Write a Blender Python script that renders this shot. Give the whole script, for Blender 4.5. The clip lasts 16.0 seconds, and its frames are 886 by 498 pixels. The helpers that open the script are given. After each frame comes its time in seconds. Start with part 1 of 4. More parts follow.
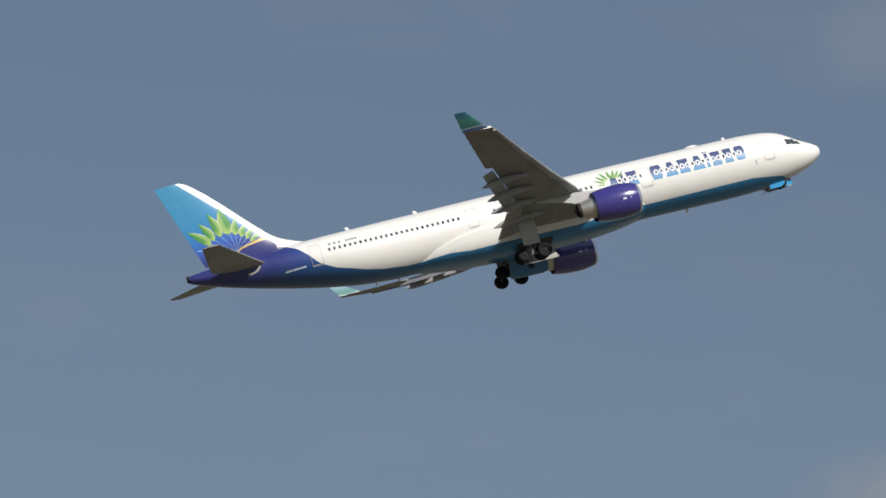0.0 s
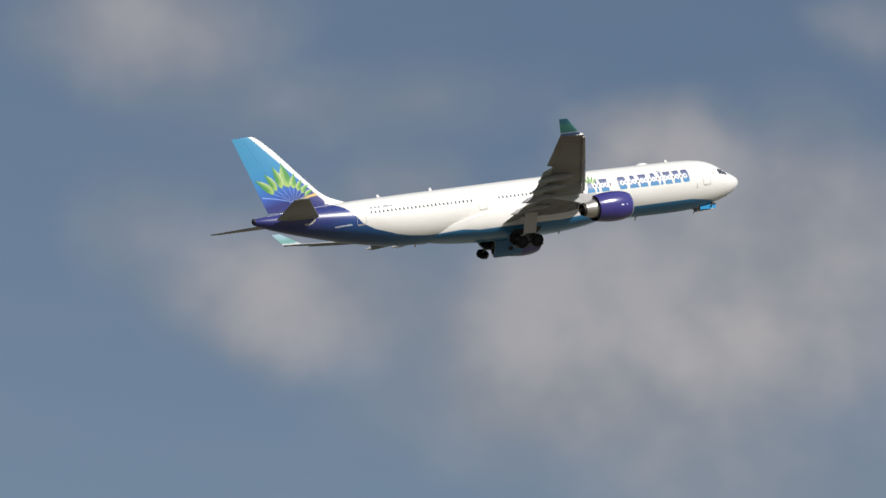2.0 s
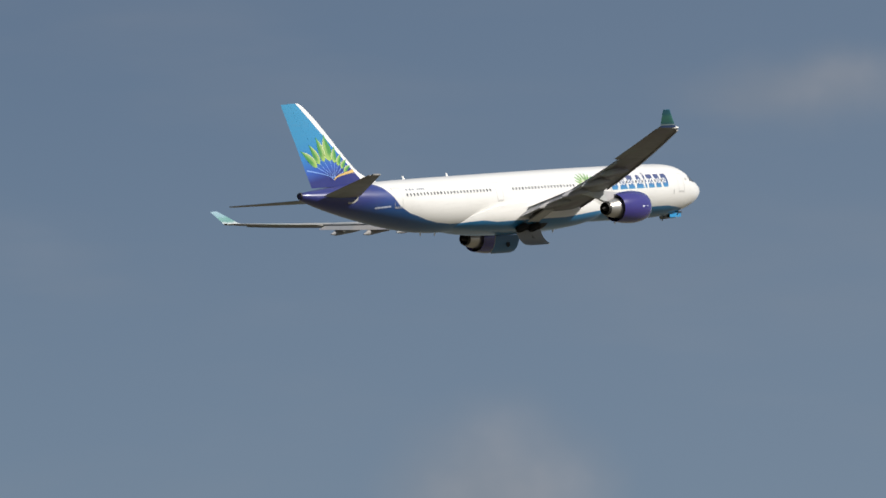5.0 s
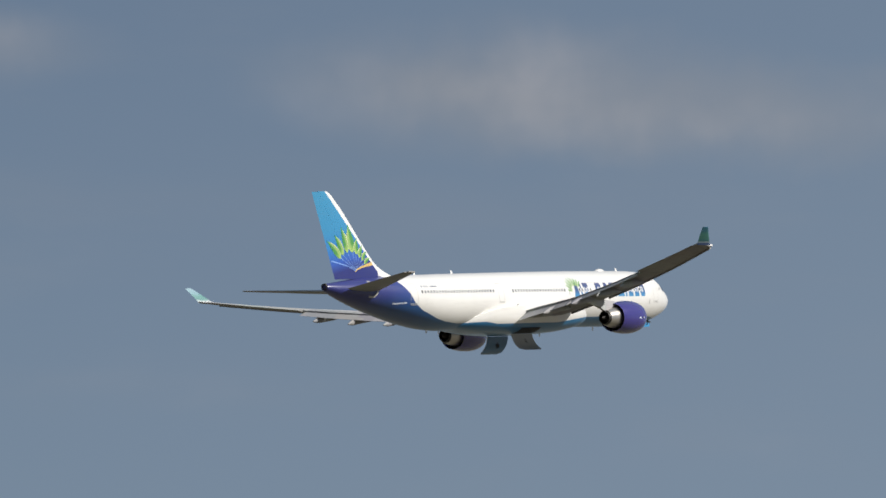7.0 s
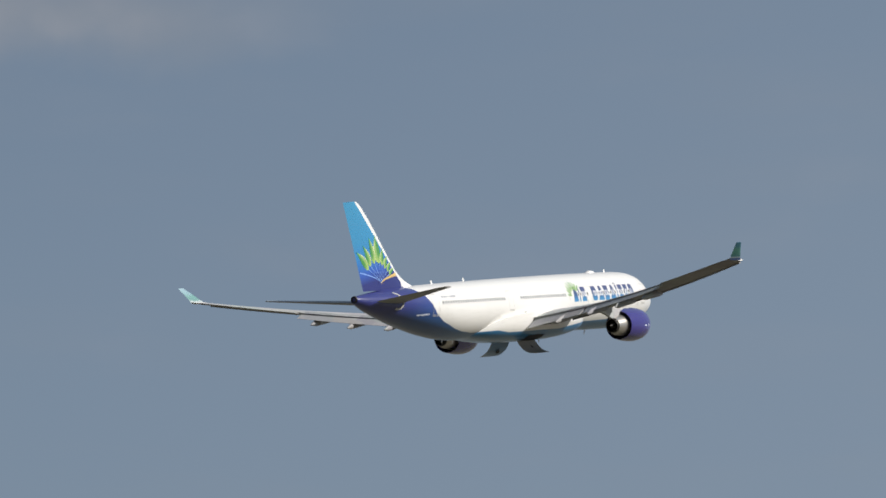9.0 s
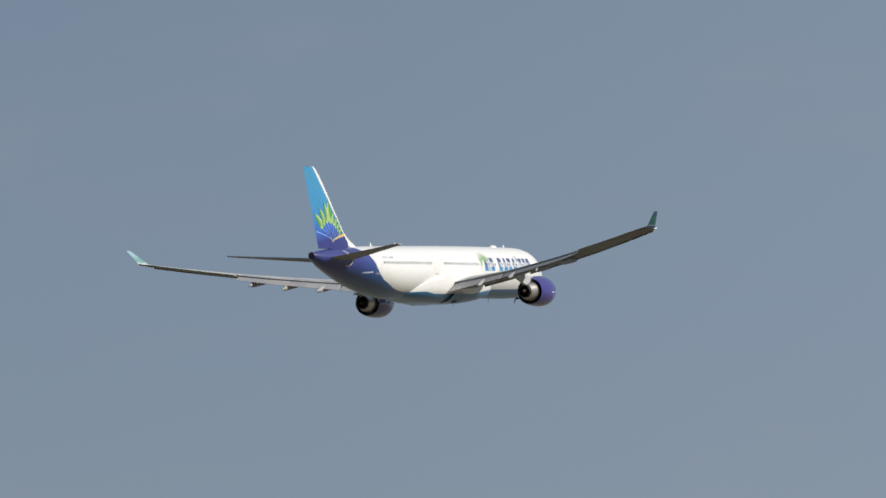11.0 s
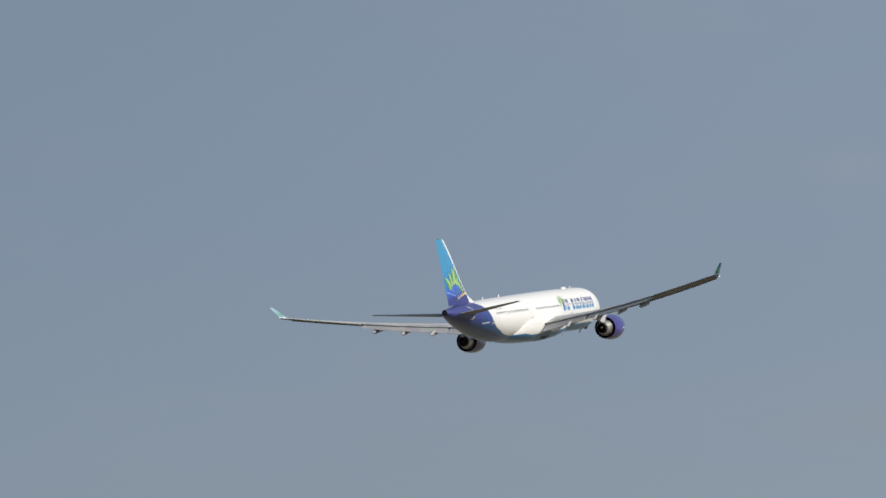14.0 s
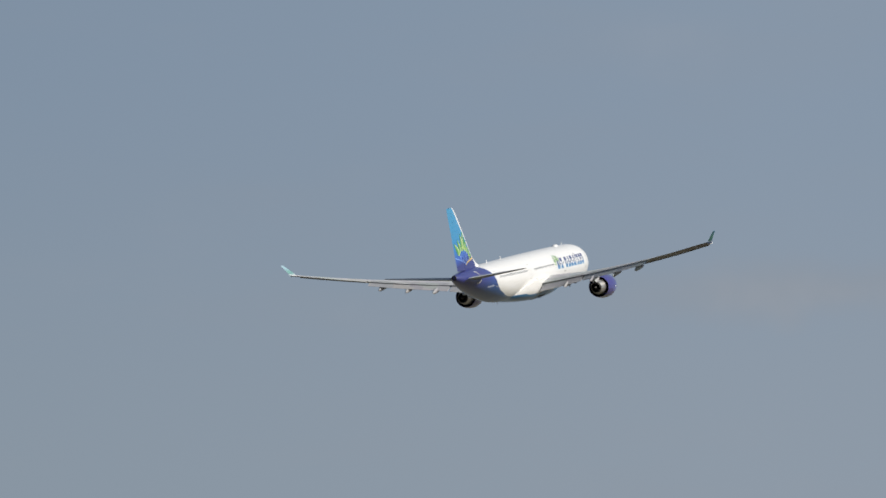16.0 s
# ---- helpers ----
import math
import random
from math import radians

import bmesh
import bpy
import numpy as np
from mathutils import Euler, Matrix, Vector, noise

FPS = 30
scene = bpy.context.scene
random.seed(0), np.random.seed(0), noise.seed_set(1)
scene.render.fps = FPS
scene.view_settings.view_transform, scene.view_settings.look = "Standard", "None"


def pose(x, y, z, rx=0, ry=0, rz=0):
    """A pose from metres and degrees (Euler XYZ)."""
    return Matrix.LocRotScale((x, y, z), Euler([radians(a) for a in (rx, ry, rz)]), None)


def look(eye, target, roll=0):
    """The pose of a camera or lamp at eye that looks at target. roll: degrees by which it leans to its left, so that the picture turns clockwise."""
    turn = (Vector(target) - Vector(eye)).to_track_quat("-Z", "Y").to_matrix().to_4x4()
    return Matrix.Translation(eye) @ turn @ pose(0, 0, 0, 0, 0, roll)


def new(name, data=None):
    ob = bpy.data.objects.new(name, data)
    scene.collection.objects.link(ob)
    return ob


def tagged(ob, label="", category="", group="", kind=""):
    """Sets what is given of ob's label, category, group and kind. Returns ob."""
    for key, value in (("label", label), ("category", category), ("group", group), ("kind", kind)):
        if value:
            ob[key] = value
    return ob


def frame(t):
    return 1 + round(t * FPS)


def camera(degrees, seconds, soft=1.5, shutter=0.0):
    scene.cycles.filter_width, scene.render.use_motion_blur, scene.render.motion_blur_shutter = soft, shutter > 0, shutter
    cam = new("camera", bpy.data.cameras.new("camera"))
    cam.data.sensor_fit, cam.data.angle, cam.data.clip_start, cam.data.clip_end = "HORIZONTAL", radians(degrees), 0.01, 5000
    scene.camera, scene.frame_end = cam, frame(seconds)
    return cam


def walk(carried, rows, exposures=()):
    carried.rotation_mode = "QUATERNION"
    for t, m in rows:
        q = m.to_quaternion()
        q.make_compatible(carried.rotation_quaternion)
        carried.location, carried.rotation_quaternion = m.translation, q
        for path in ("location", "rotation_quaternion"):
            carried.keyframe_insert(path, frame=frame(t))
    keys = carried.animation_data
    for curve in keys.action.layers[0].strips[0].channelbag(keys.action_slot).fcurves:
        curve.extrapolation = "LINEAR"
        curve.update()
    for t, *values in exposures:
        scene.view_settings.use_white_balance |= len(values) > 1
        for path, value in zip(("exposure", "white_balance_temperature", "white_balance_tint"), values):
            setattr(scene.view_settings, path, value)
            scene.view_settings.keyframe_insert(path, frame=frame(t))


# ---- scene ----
cam = camera(7.012, 16.0, soft=1.6)
walk(cam, [
    (0.0, pose(0, 0, 1.7, 104.4574, 0, 0.6716)),
    (0.5, pose(0, 0, 1.7, 104.3382, 0, -2.5324)),
    (1.0, pose(0, 0, 1.7, 104.3498, 0, -5.7698)),
    (1.5, pose(0, 0, 1.7, 104.1237, 0, -8.8854)),
    (2.0, pose(0, 0, 1.7, 104.2772, 0, -11.2898)),
    (2.5, pose(0, 0, 1.7, 104.3082, 0, -13.3929)),
    (3.0, pose(0, 0, 1.7, 103.9987, 0, -16.3089)),
    (3.5, pose(0, 0, 1.7, 104.0260, 0, -18.6535)),
    (4.0, pose(0, 0, 1.7, 103.7895, 0, -20.9268)),
    (4.5, pose(0, 0, 1.7, 103.4733, 0, -23.1137)),
    (5.0, pose(0, 0, 1.7, 103.1318, 0, -25.1819)),
    (5.5, pose(0, 0, 1.7, 102.8112, 0, -27.1221)),
    (6.0, pose(0, 0, 1.7, 102.5114, 0, -28.9251)),
    (6.5, pose(0, 0, 1.7, 102.6631, 0, -30.6840)),
    (7.0, pose(0, 0, 1.7, 102.8388, 0, -32.1442)),
    (7.5, pose(0, 0, 1.7, 102.7755, 0, -33.3710)),
    (8.0, pose(0, 0, 1.7, 102.5850, 0, -34.9176)),
    (8.5, pose(0, 0, 1.7, 102.3431, 0, -36.2161)),
    (9.0, pose(0, 0, 1.7, 102.0477, 0, -37.4352)),
    (9.5, pose(0, 0, 1.7, 101.7339, 0, -38.5654)),
    (10.0, pose(0, 0, 1.7, 101.4419, 0, -39.5970)),
    (10.5, pose(0, 0, 1.7, 101.2052, 0, -40.5120)),
    (11.0, pose(0, 0, 1.7, 100.9652, 0, -41.8210)),
    (11.5, pose(0, 0, 1.7, 100.8310, 0, -42.0184)),
    (12.0, pose(0, 0, 1.7, 100.5254, 0, -42.1003)),
    (12.5, pose(0, 0, 1.7, 100.3063, 0, -42.4928)),
    (13.0, pose(0, 0, 1.7, 100.3732, 0, -43.3898)),
    (13.5, pose(0, 0, 1.7, 100.1968, 0, -44.3238)),
    (14.0, pose(0, 0, 1.7, 100.1231, 0, -44.6020)),
    (14.5, pose(0, 0, 1.7, 99.6960, 0, -44.9232)),
    (15.0, pose(0, 0, 1.7, 99.4548, 0, -45.0955)),
    (15.5, pose(0, 0, 1.7, 99.3434, 0, -45.6517)),
    (16.0, pose(0, 0, 1.7, 99.0996, 0, -46.1292)),
], [(0.0, 0.11), (0.5, 0.15), (1.0, 0.19), (2.5, 0.18), (3.5, 0.13), (6.0, 0.19), (10.0, 0.2), (16.0, 0.22)])

# ---- daylight: one sun, a hazy sky with broken cloud ----
SUN = Vector((0.494, -0.625, 0.605)).normalized()
sun = new("sun", bpy.data.lights.new("sun", "SUN"))
sun.data.energy, sun.data.angle, sun.data.color = 4.4, radians(0.53), (1.0, 0.96, 0.89)
sun.matrix_world = look(SUN * 100, (0, 0, 0))


class Nodes:
    """Short way to write a node tree."""

    def __init__(self, tree):
        self.t = tree
        tree.nodes.clear()

    def add(self, kind, **values):
        node = self.t.nodes.new(kind)
        for key, value in values.items():
            if key == "op":
                node.operation = value
            elif key == "blend":
                node.data_type, node.blend_type = "RGBA", value
        return node

    def put(self, socket, value):
        if isinstance(value, bpy.types.NodeSocket):
            self.t.links.new(value, socket)
        else:
            socket.default_value = value

    def math(self, op, a, b=0.0, c=0.0, clamp=False):
        node = self.add("ShaderNodeMath", op=op)
        node.use_clamp = clamp
        for i, v in enumerate((a, b, c)):
            self.put(node.inputs[i], v)
        return node.outputs[0]

    def vec(self, op, a, b=(0, 0, 0)):
        node = self.add("ShaderNodeVectorMath", op=op)
        self.put(node.inputs[0], a)
        self.put(node.inputs[1], b)
        return node.outputs["Value" if op == "LENGTH" else "Vector"]

    def noise(self, vector, scale, detail=4.0, rough=0.55):
        node = self.add("ShaderNodeTexNoise")
        self.put(node.inputs["Vector"], vector)
        node.inputs["Scale"].default_value = scale
        node.inputs["Detail"].default_value = detail
        node.inputs["Roughness"].default_value = rough
        return node.outputs["Fac"]

    def span(self, value, lo, hi, a=0.0, b=1.0):
        node = self.add("ShaderNodeMapRange")
        node.interpolation_type = "SMOOTHSTEP"
        self.put(node.inputs["Value"], value)
        for name, v in (("From Min", lo), ("From Max", hi), ("To Min", a), ("To Max", b)):
            node.inputs[name].default_value = v
        return node.outputs["Result"]

    def mix(self, fac, a, b, blend="MIX"):
        node = self.add("ShaderNodeMix", blend=blend)
        self.put(node.inputs[0], fac)
        for i, v in ((6, a), (7, b)):
            self.put(node.inputs[i], v if isinstance(v, bpy.types.NodeSocket) else (*v, 1.0)[:4])
        return node.outputs[2]

    def ramp(self, fac, stops, mode="LINEAR"):
        node = self.add("ShaderNodeValToRGB")
        node.color_ramp.interpolation = mode
        el = node.color_ramp.elements
        while len(el) < len(stops):
            el.new(0.5)
        for e, (p, c) in zip(el, stops):
            e.position, e.color = p, (*c, 1.0)
        self.put(node.inputs[0], fac)
        return node.outputs[0]


# azimuth, elevation, half width, half height (degrees), thickness
CLOUDS = [
    (8.87, 16.03, 1.05, 0.50, 0.80), (8.85, 14.42, 0.58, 0.40, 0.35), (2.60, 16.12, 1.00, 0.42, 0.06),
    (4.01, 12.37, 1.45, 0.48, 0.85), (10.25, 13.98, 0.90, 0.58, 0.80), (12.18, 13.56, 0.67, 0.76, 0.70),
    (12.98, 13.82, 1.48, 0.90, 0.90), (13.02, 15.05, 0.62, 0.42, 1.30), (14.23, 14.35, 0.85, 0.94, 0.95),
    (14.62, 16.04, 0.40, 0.27, 0.25), (15.56, 16.00, 0.81, 0.45, 0.50), (12.55, 13.41, 1.79, 0.85, 0.85),
    (16.59, 13.39, 0.90, 0.67, 0.70), (9.97, 13.75, 0.49, 0.49, 0.60), (11.02, 14.74, 0.45, 0.31, 0.45),
    (13.85, 14.03, 1.03, 0.85, 0.80), (15.49, 14.50, 0.76, 0.63, 0.75), (17.25, 13.89, 0.94, 0.76, 0.80),
    (19.19, 13.40, 1.16, 0.49, 0.65), (17.63, 12.41, 0.58, 0.36, 0.50), (16.20, 13.12, 1.43, 0.54, 0.60),
    (20.33, 12.59, 0.49, 0.31, 0.40), (18.96, 15.50, 1.92, 0.60, 0.92), (25.63, 11.06, 0.80, 0.70, 0.50),
    (28.26, 14.39, 0.98, 0.27, 0.30), (32.22, 14.10, 0.54, 0.27, 0.15), (32.82, 14.12, 1.75, 0.45, 0.50),
    (13.75, 12.40, 1.50, 0.50, 0.40), (16.84, 12.90, 1.40, 0.45, 0.30), (34.60, 13.90, 1.60, 0.36, 0.40), (48.82, 8.75, 1.34, 0.22, 0.32),
    (3.30, 16.12, 0.80, 0.40, 0.24), (5.90, 15.95, 0.70, 0.40, 0.35), (10.60, 15.40, 1.60, 0.30, 0.22), (9.60, 13.90, 0.60, 0.45, 0.50),
]


def make_world():
    world = bpy.data.worlds.new("sky")
    scene.world = world
    world.use_nodes = True
    n = Nodes(world.node_tree)
    sky = n.add("ShaderNodeTexSky")
    sky.sky_type, sky.sun_disc = "NISHITA", False
    sky.sun_elevation = math.asin(SUN.z)
    sky.sun_rotation = math.atan2(SUN.x, SUN.y)
    sky.air_density, sky.dust_density, sky.ozone_density, sky.altitude = 1.0, 1.6, 1.5, 100
    way = n.add("ShaderNodeTexCoord").outputs["Generated"]
    sep = n.add("ShaderNodeSeparateXYZ")
    n.put(sep.inputs[0], way)
    az = n.math("MULTIPLY", n.math("ARCTAN2", sep.outputs[0], sep.outputs[1]), 57.2958)
    el = n.math("MULTIPLY", n.math("ARCSINE", sep.outputs[2]), 57.2958)
    at = n.add("ShaderNodeCombineXYZ")
    n.put(at.inputs[0], az)
    n.put(at.inputs[1], el)
    p = at.outputs[0]
    # ragged edges: push the place about before the shapes are read
    q = p
    for scale, push in ((1.1, 0.17), (4.0, 0.05)):
        warp = n.add("ShaderNodeTexNoise")
        n.put(warp.inputs["Vector"], p)
        warp.inputs["Scale"].default_value, warp.inputs["Detail"].default_value = scale, 3.0
        off = n.vec("SUBTRACT", warp.outputs["Color"], (0.5, 0.5, 0.5))
        q = n.vec("ADD", q, n.vec("MULTIPLY", off, (push * 3, push * 2.2, 0)))
    total = None
    for a, e, w, h, thick in CLOUDS:
        r = n.vec("LENGTH", n.vec("DIVIDE", n.vec("SUBTRACT", q, (a, e, 0)), (w, h, 1)))
        d = n.math("MULTIPLY", n.span(r, 1.55, 0.05), thick)
        total = d if total is None else n.math("ADD", total, n.math("MULTIPLY", d, n.math("SUBTRACT", 1.0, n.math("MULTIPLY", total, 0.75))))
    puff = n.noise(p, 0.95, 3.5, 0.45)
    wisp = n.noise(n.vec("MULTIPLY", p, (0.8, 1.3, 1)), 3.0, 4.0, 0.5)
    grain = n.math("ADD", n.span(puff, 0.25, 0.70, 0.76, 1.14), n.span(wisp, 0.25, 0.75, -0.05, 0.06))
    body = n.math("SUBTRACT", 1.0, n.math("EXPONENT", n.math("MULTIPLY", n.math("MULTIPLY", total, grain), -1.35)))
    # faint high veil everywhere
    veil = n.math("MULTIPLY", n.span(n.noise(n.vec("MULTIPLY", p, (0.4, 1.6, 1)), 0.6, 4.0), 0.45, 0.8), 0.12)
    cover = n.math("ADD", body, veil, clamp=True)
    # haze: greyer and lighter towards the east and towards the ground
    haze = n.math("ADD", n.ramp(n.math("DIVIDE", az, 60.0), [(0.0, (0.17,) * 3), (0.20, (0.03,) * 3), (0.36, (0.03,) * 3), (0.50, (0.22,) * 3), (0.68, (0.48,) * 3), (0.83, (0.85,) * 3)]), n.span(el, 16.5, 10.0, -0.02, 0.20))
    blue = n.mix(1.0, sky.outputs[0], (0.655, 0.636, 0.634), "MULTIPLY")
    hazed = n.mix(haze, blue, n.mix(n.span(el, 10.8, 7.2, 0.0, 0.6), (2.33, 2.98, 3.84), (2.80, 3.22, 3.70)))
    shade = n.mix(n.span(n.math("ADD", puff, n.math("MULTIPLY", total, 0.24)), 0.44, 0.90), (2.8, 2.86, 3.05), (4.25, 4.05, 4.1))
    lit = n.mix(cover, hazed, shade)
    back = n.add("ShaderNodeBackground")
    n.put(back.inputs[0], lit)
    back.inputs[1].default_value = 0.088
    out = n.add("ShaderNodeOutputWorld")
    n.put(out.inputs[0], back.outputs[0])


make_world()


# ---- materials ----
def material(name, rough=0.4, metal=0.0, coat=0.0):
    m = bpy.data.materials.new(name)
    m.use_nodes = True
    n = Nodes(m.node_tree)
    b = n.add("ShaderNodeBsdfPrincipled")
    out = n.add("ShaderNodeOutputMaterial")
    n.put(out.inputs[0], b.outputs[0])
    b.inputs["Roughness"].default_value, b.inputs["Metallic"].default_value = rough, metal
    b.inputs["Coat Weight"].default_value = coat
    b.inputs["Coat Roughness"].default_value = 0.08
    return m, n, b


def place(n):
    """Body coordinates: the place, metres aft of the nose, to the left, up."""
    co = n.add("ShaderNodeTexCoord").outputs["Object"]
    sep = n.add("ShaderNodeSeparateXYZ")
    n.put(sep.inputs[0], co)
    return co, n.math("SUBTRACT", 30.0, sep.outputs[0]), sep.outputs[1], sep.outputs[2]


def worn(n, b, co, colour, amount=0.12, bump=0.004, grime=(0.16, 0.14, 0.12)):
    """Streaks along the airflow, blotches and fine relief over a paint colour."""
    streak = n.noise(n.vec("MULTIPLY", co, (0.25, 2.5, 2.5)), 1.6, 5.0)
    blotch = n.noise(co, 0.45, 3.0)
    dirt = n.math("ADD", n.span(streak, 0.5, 0.85, 0.0, amount), n.span(blotch, 0.5, 0.8, 0.0, amount * 0.6))
    n.put(b.inputs["Base Color"], n.mix(dirt, colour, grime))
    base = b.inputs["Roughness"].default_value
    n.put(b.inputs["Roughness"], n.math("ADD", base, n.math("MULTIPLY", dirt, 0.8)))
    bp = n.add("ShaderNodeBump")
    bp.inputs["Distance"].default_value = bump
    n.put(bp.inputs["Height"], n.noise(co, 1.1, 3.0))
    n.put(b.inputs["Normal"], bp.outputs[0])


WHITE = (0.77, 0.755, 0.73)
SKYBLUE = (0.022, 0.21, 0.47)
INDIGO = (0.026, 0.032, 0.165)


def hull_paint():
    m, n, b = material("hull_paint", 0.32, coat=0.4)
    co, s, y, z = place(n)
    edge = [(0.0, 0.0), (0.055, 0.0), (0.064, 0.235), (0.12, 0.27), (0.30, 0.257), (0.40, 0.19), (0.57, 0.185), (0.60, 0.215), (0.665, 0.212),
            (0.70, 0.235), (0.728, 0.275), (0.75, 0.325), (0.771, 0.37), (0.785, 0.425), (0.795, 0.47), (0.807, 0.59), (0.82, 0.71), (0.838, 0.81), (0.848, 0.95)]
    cut = n.math("MULTIPLY_ADD", n.ramp(n.math("DIVIDE", s, 64.0), [(p, (v, v, v)) for p, v in edge]), 8.0, -4.0)
    under = n.span(n.math("SUBTRACT", cut, z), -0.03, 0.03)
    tail = n.ramp(n.math("DIVIDE", s, 64.0), [(0.0, SKYBLUE), (0.60, SKYBLUE), (0.72, (0.022, 0.14, 0.40)), (0.80, (0.026, 0.055, 0.23)), (0.86, INDIGO)])
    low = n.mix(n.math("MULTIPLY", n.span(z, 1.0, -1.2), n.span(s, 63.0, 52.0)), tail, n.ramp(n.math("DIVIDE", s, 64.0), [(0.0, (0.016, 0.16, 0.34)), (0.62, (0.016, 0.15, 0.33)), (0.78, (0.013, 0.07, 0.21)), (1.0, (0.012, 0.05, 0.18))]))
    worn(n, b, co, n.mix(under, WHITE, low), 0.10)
    return m


def fin_paint():
    m, n, b = material("fin_paint", 0.32, coat=0.4)
    co, s, y, z = place(n)
    up = n.math("ADD", n.math("DIVIDE", n.math("SUBTRACT", z, 2.0), 9.0), n.math("MULTIPLY", n.math("SUBTRACT", s, 58.0), 0.02))
    col = n.ramp(up, [(0.0, INDIGO), (0.14, INDIGO), (0.25, (0.035, 0.10, 0.42)), (0.42, (0.035, 0.20, 0.48)), (0.6, (0.042, 0.245, 0.46)), (1.0, (0.048, 0.255, 0.45))])
    lead = n.math("SUBTRACT", s, n.math("MULTIPLY_ADD", n.math("SUBTRACT", z, 3.74), 0.991, 53.7))
    col = n.mix(n.span(lead, 0.94, 0.88), col, WHITE)
    front = n.math("MULTIPLY", n.span(s, 53.9, 53.7), n.span(z, 2.4, 2.6))
    worn(n, b, co, n.mix(front, col, WHITE), 0.07)
    return m


def wing_grey(name, colour, rough=0.42, dirt=0.25):
    m, n, b = material(name, rough)
    b.inputs["Specular IOR Level"].default_value = 0.2
    co, s, y, z = place(n)
    # skin panels: faint steps of tone between ribs and spars
    cell = n.add("ShaderNodeTexVoronoi")
    cell.distance = "CHEBYCHEV"
    n.put(cell.inputs["Vector"], n.vec("MULTIPLY", co, (0.55, 0.35, 0.0)))
    cell.inputs["Scale"].default_value = 1.0
    cell.inputs["Randomness"].default_value = 0.6
    tone = n.mix(0.16, colour, cell.outputs["Color"], "OVERLAY")
    bw = n.add("ShaderNodeRGBToBW")
    n.put(bw.inputs[0], tone)
    tint = n.mix(0.75, tone, bw.outputs[0])
    worn(n, b, co, tint, dirt, 0.006, (0.11, 0.108, 0.112))
    return m


def plain(name, colour, rough=0.4, metal=0.0, coat=0.0, dirt=0.15, bump=0.003, shine=0.5):
    m, n, b = material(name, rough, metal, coat)
    b.inputs["Specular IOR Level"].default_value = shine
    co = n.add("ShaderNodeTexCoord").outputs["Object"]
    worn(n, b, co, colour, dirt, bump)
    return m


def leaf_green():
    m, n, b = material("leaf_paint", 0.35, coat=0.3)
    at = n.add("ShaderNodeAttribute")
    at.attribute_name = "along"
    side = n.add("ShaderNodeSeparateXYZ")
    n.put(side.inputs[0], at.outputs["Vector"])
    co = n.add("ShaderNodeTexCoord").outputs["Object"]
    half = n.span(side.outputs[2], -0.25, 0.25)
    col = n.mix(half, (0.07, 0.26, 0.06), (0.27, 0.43, 0.13))
    col = n.mix(n.math("MULTIPLY", n.span(side.outputs[1], 0.62, 0.95), half), col, (0.62, 0.66, 0.40))
    col = n.mix(n.span(side.outputs[1], 0.16, 0.0), col, (0.04, 0.20, 0.04))
    col = n.mix(n.span(side.outputs[0], 0.35, 0.0), col, (0.36, 0.52, 0.13))
    col = n.mix(n.span(side.outputs[0], 0.70, 1.0), col, (0.05, 0.29, 0.12))
    worn(n, b, co, col, 0.05)
    return m


def letter_paint():
    m, n, b = material("lettering_paint", 0.35, coat=0.3)
    co, s, y, z = place(n)
    col = n.ramp(n.math("MULTIPLY_ADD", z, 0.6, 0.16), [(0.0, (0.10, 0.36, 0.58)), (0.30, (0.05, 0.22, 0.45)), (0.60, (0.045, 0.09, 0.22)), (1.0, (0.06, 0.075, 0.19))])
    worn(n, b, co, col, 0.08)
    return m


def winglet_paint():
    m, n, b = material("winglet_paint", 0.5)
    co, s, y, z = place(n)
    h = n.math("DIVIDE", n.math("SUBTRACT", z, 2.56), 1.64)
    col = n.ramp(h, [(0.0, (0.02, 0.04, 0.11)), (0.14, (0.02, 0.045, 0.11)), (0.18, (0.22, 0.27, 0.28)), (0.22, (0.02, 0.08, 0.10)), (0.35, (0.025, 0.11, 0.10)), (0.6, (0.035, 0.145, 0.12)), (0.8, (0.02, 0.11, 0.15)), (1.0, (0.02, 0.11, 0.17))])
    worn(n, b, co, col, 0.05)
    return m


def winglet_inner_lit_paint():
    """Inboard face: white foot, green leaf band and pale cyan tip, paler throughout to paint in its sunlight."""
    m, n, b = material("winglet_inner_lit_paint", 0.4)
    co, s, y, z = place(n)
    h = n.math("DIVIDE", n.math("SUBTRACT", z, 2.56), 1.64)
    h = n.math("ADD", h, n.math("MULTIPLY", n.math("SUBTRACT", n.noise(co, 2.5, 2.0), 0.5), 0.25))
    col = n.ramp(h, [(0.0, (0.50, 0.52, 0.52)), (0.18, (0.40, 0.46, 0.47)), (0.30, (0.12, 0.26, 0.25)), (0.50, (0.14, 0.30, 0.28)), (0.68, (0.22, 0.36, 0.40)), (1.0, (0.28, 0.40, 0.46))])
    worn(n, b, co, col, 0.05)
    return m


def ground_grass():
    m, n, b = material("airfield_grass", 0.9)
    co = n.add("ShaderNodeTexCoord").outputs["Object"]
    patch = n.noise(co, 0.004, 5.0)
    tuft = n.noise(co, 0.8, 6.0)
    col = n.mix(n.span(patch, 0.35, 0.65), (0.110, 0.100, 0.066), (0.21, 0.180, 0.125))
    col = n.mix(n.span(tuft, 0.3, 0.7), col, (0.072, 0.068, 0.045))
    n.put(b.inputs["Base Color"], col)
    bp = n.add("ShaderNodeBump")
    bp.inputs["Distance"].default_value = 0.05
    n.put(bp.inputs["Height"], tuft)
    n.put(b.inputs["Normal"], bp.outputs[0])
    return m


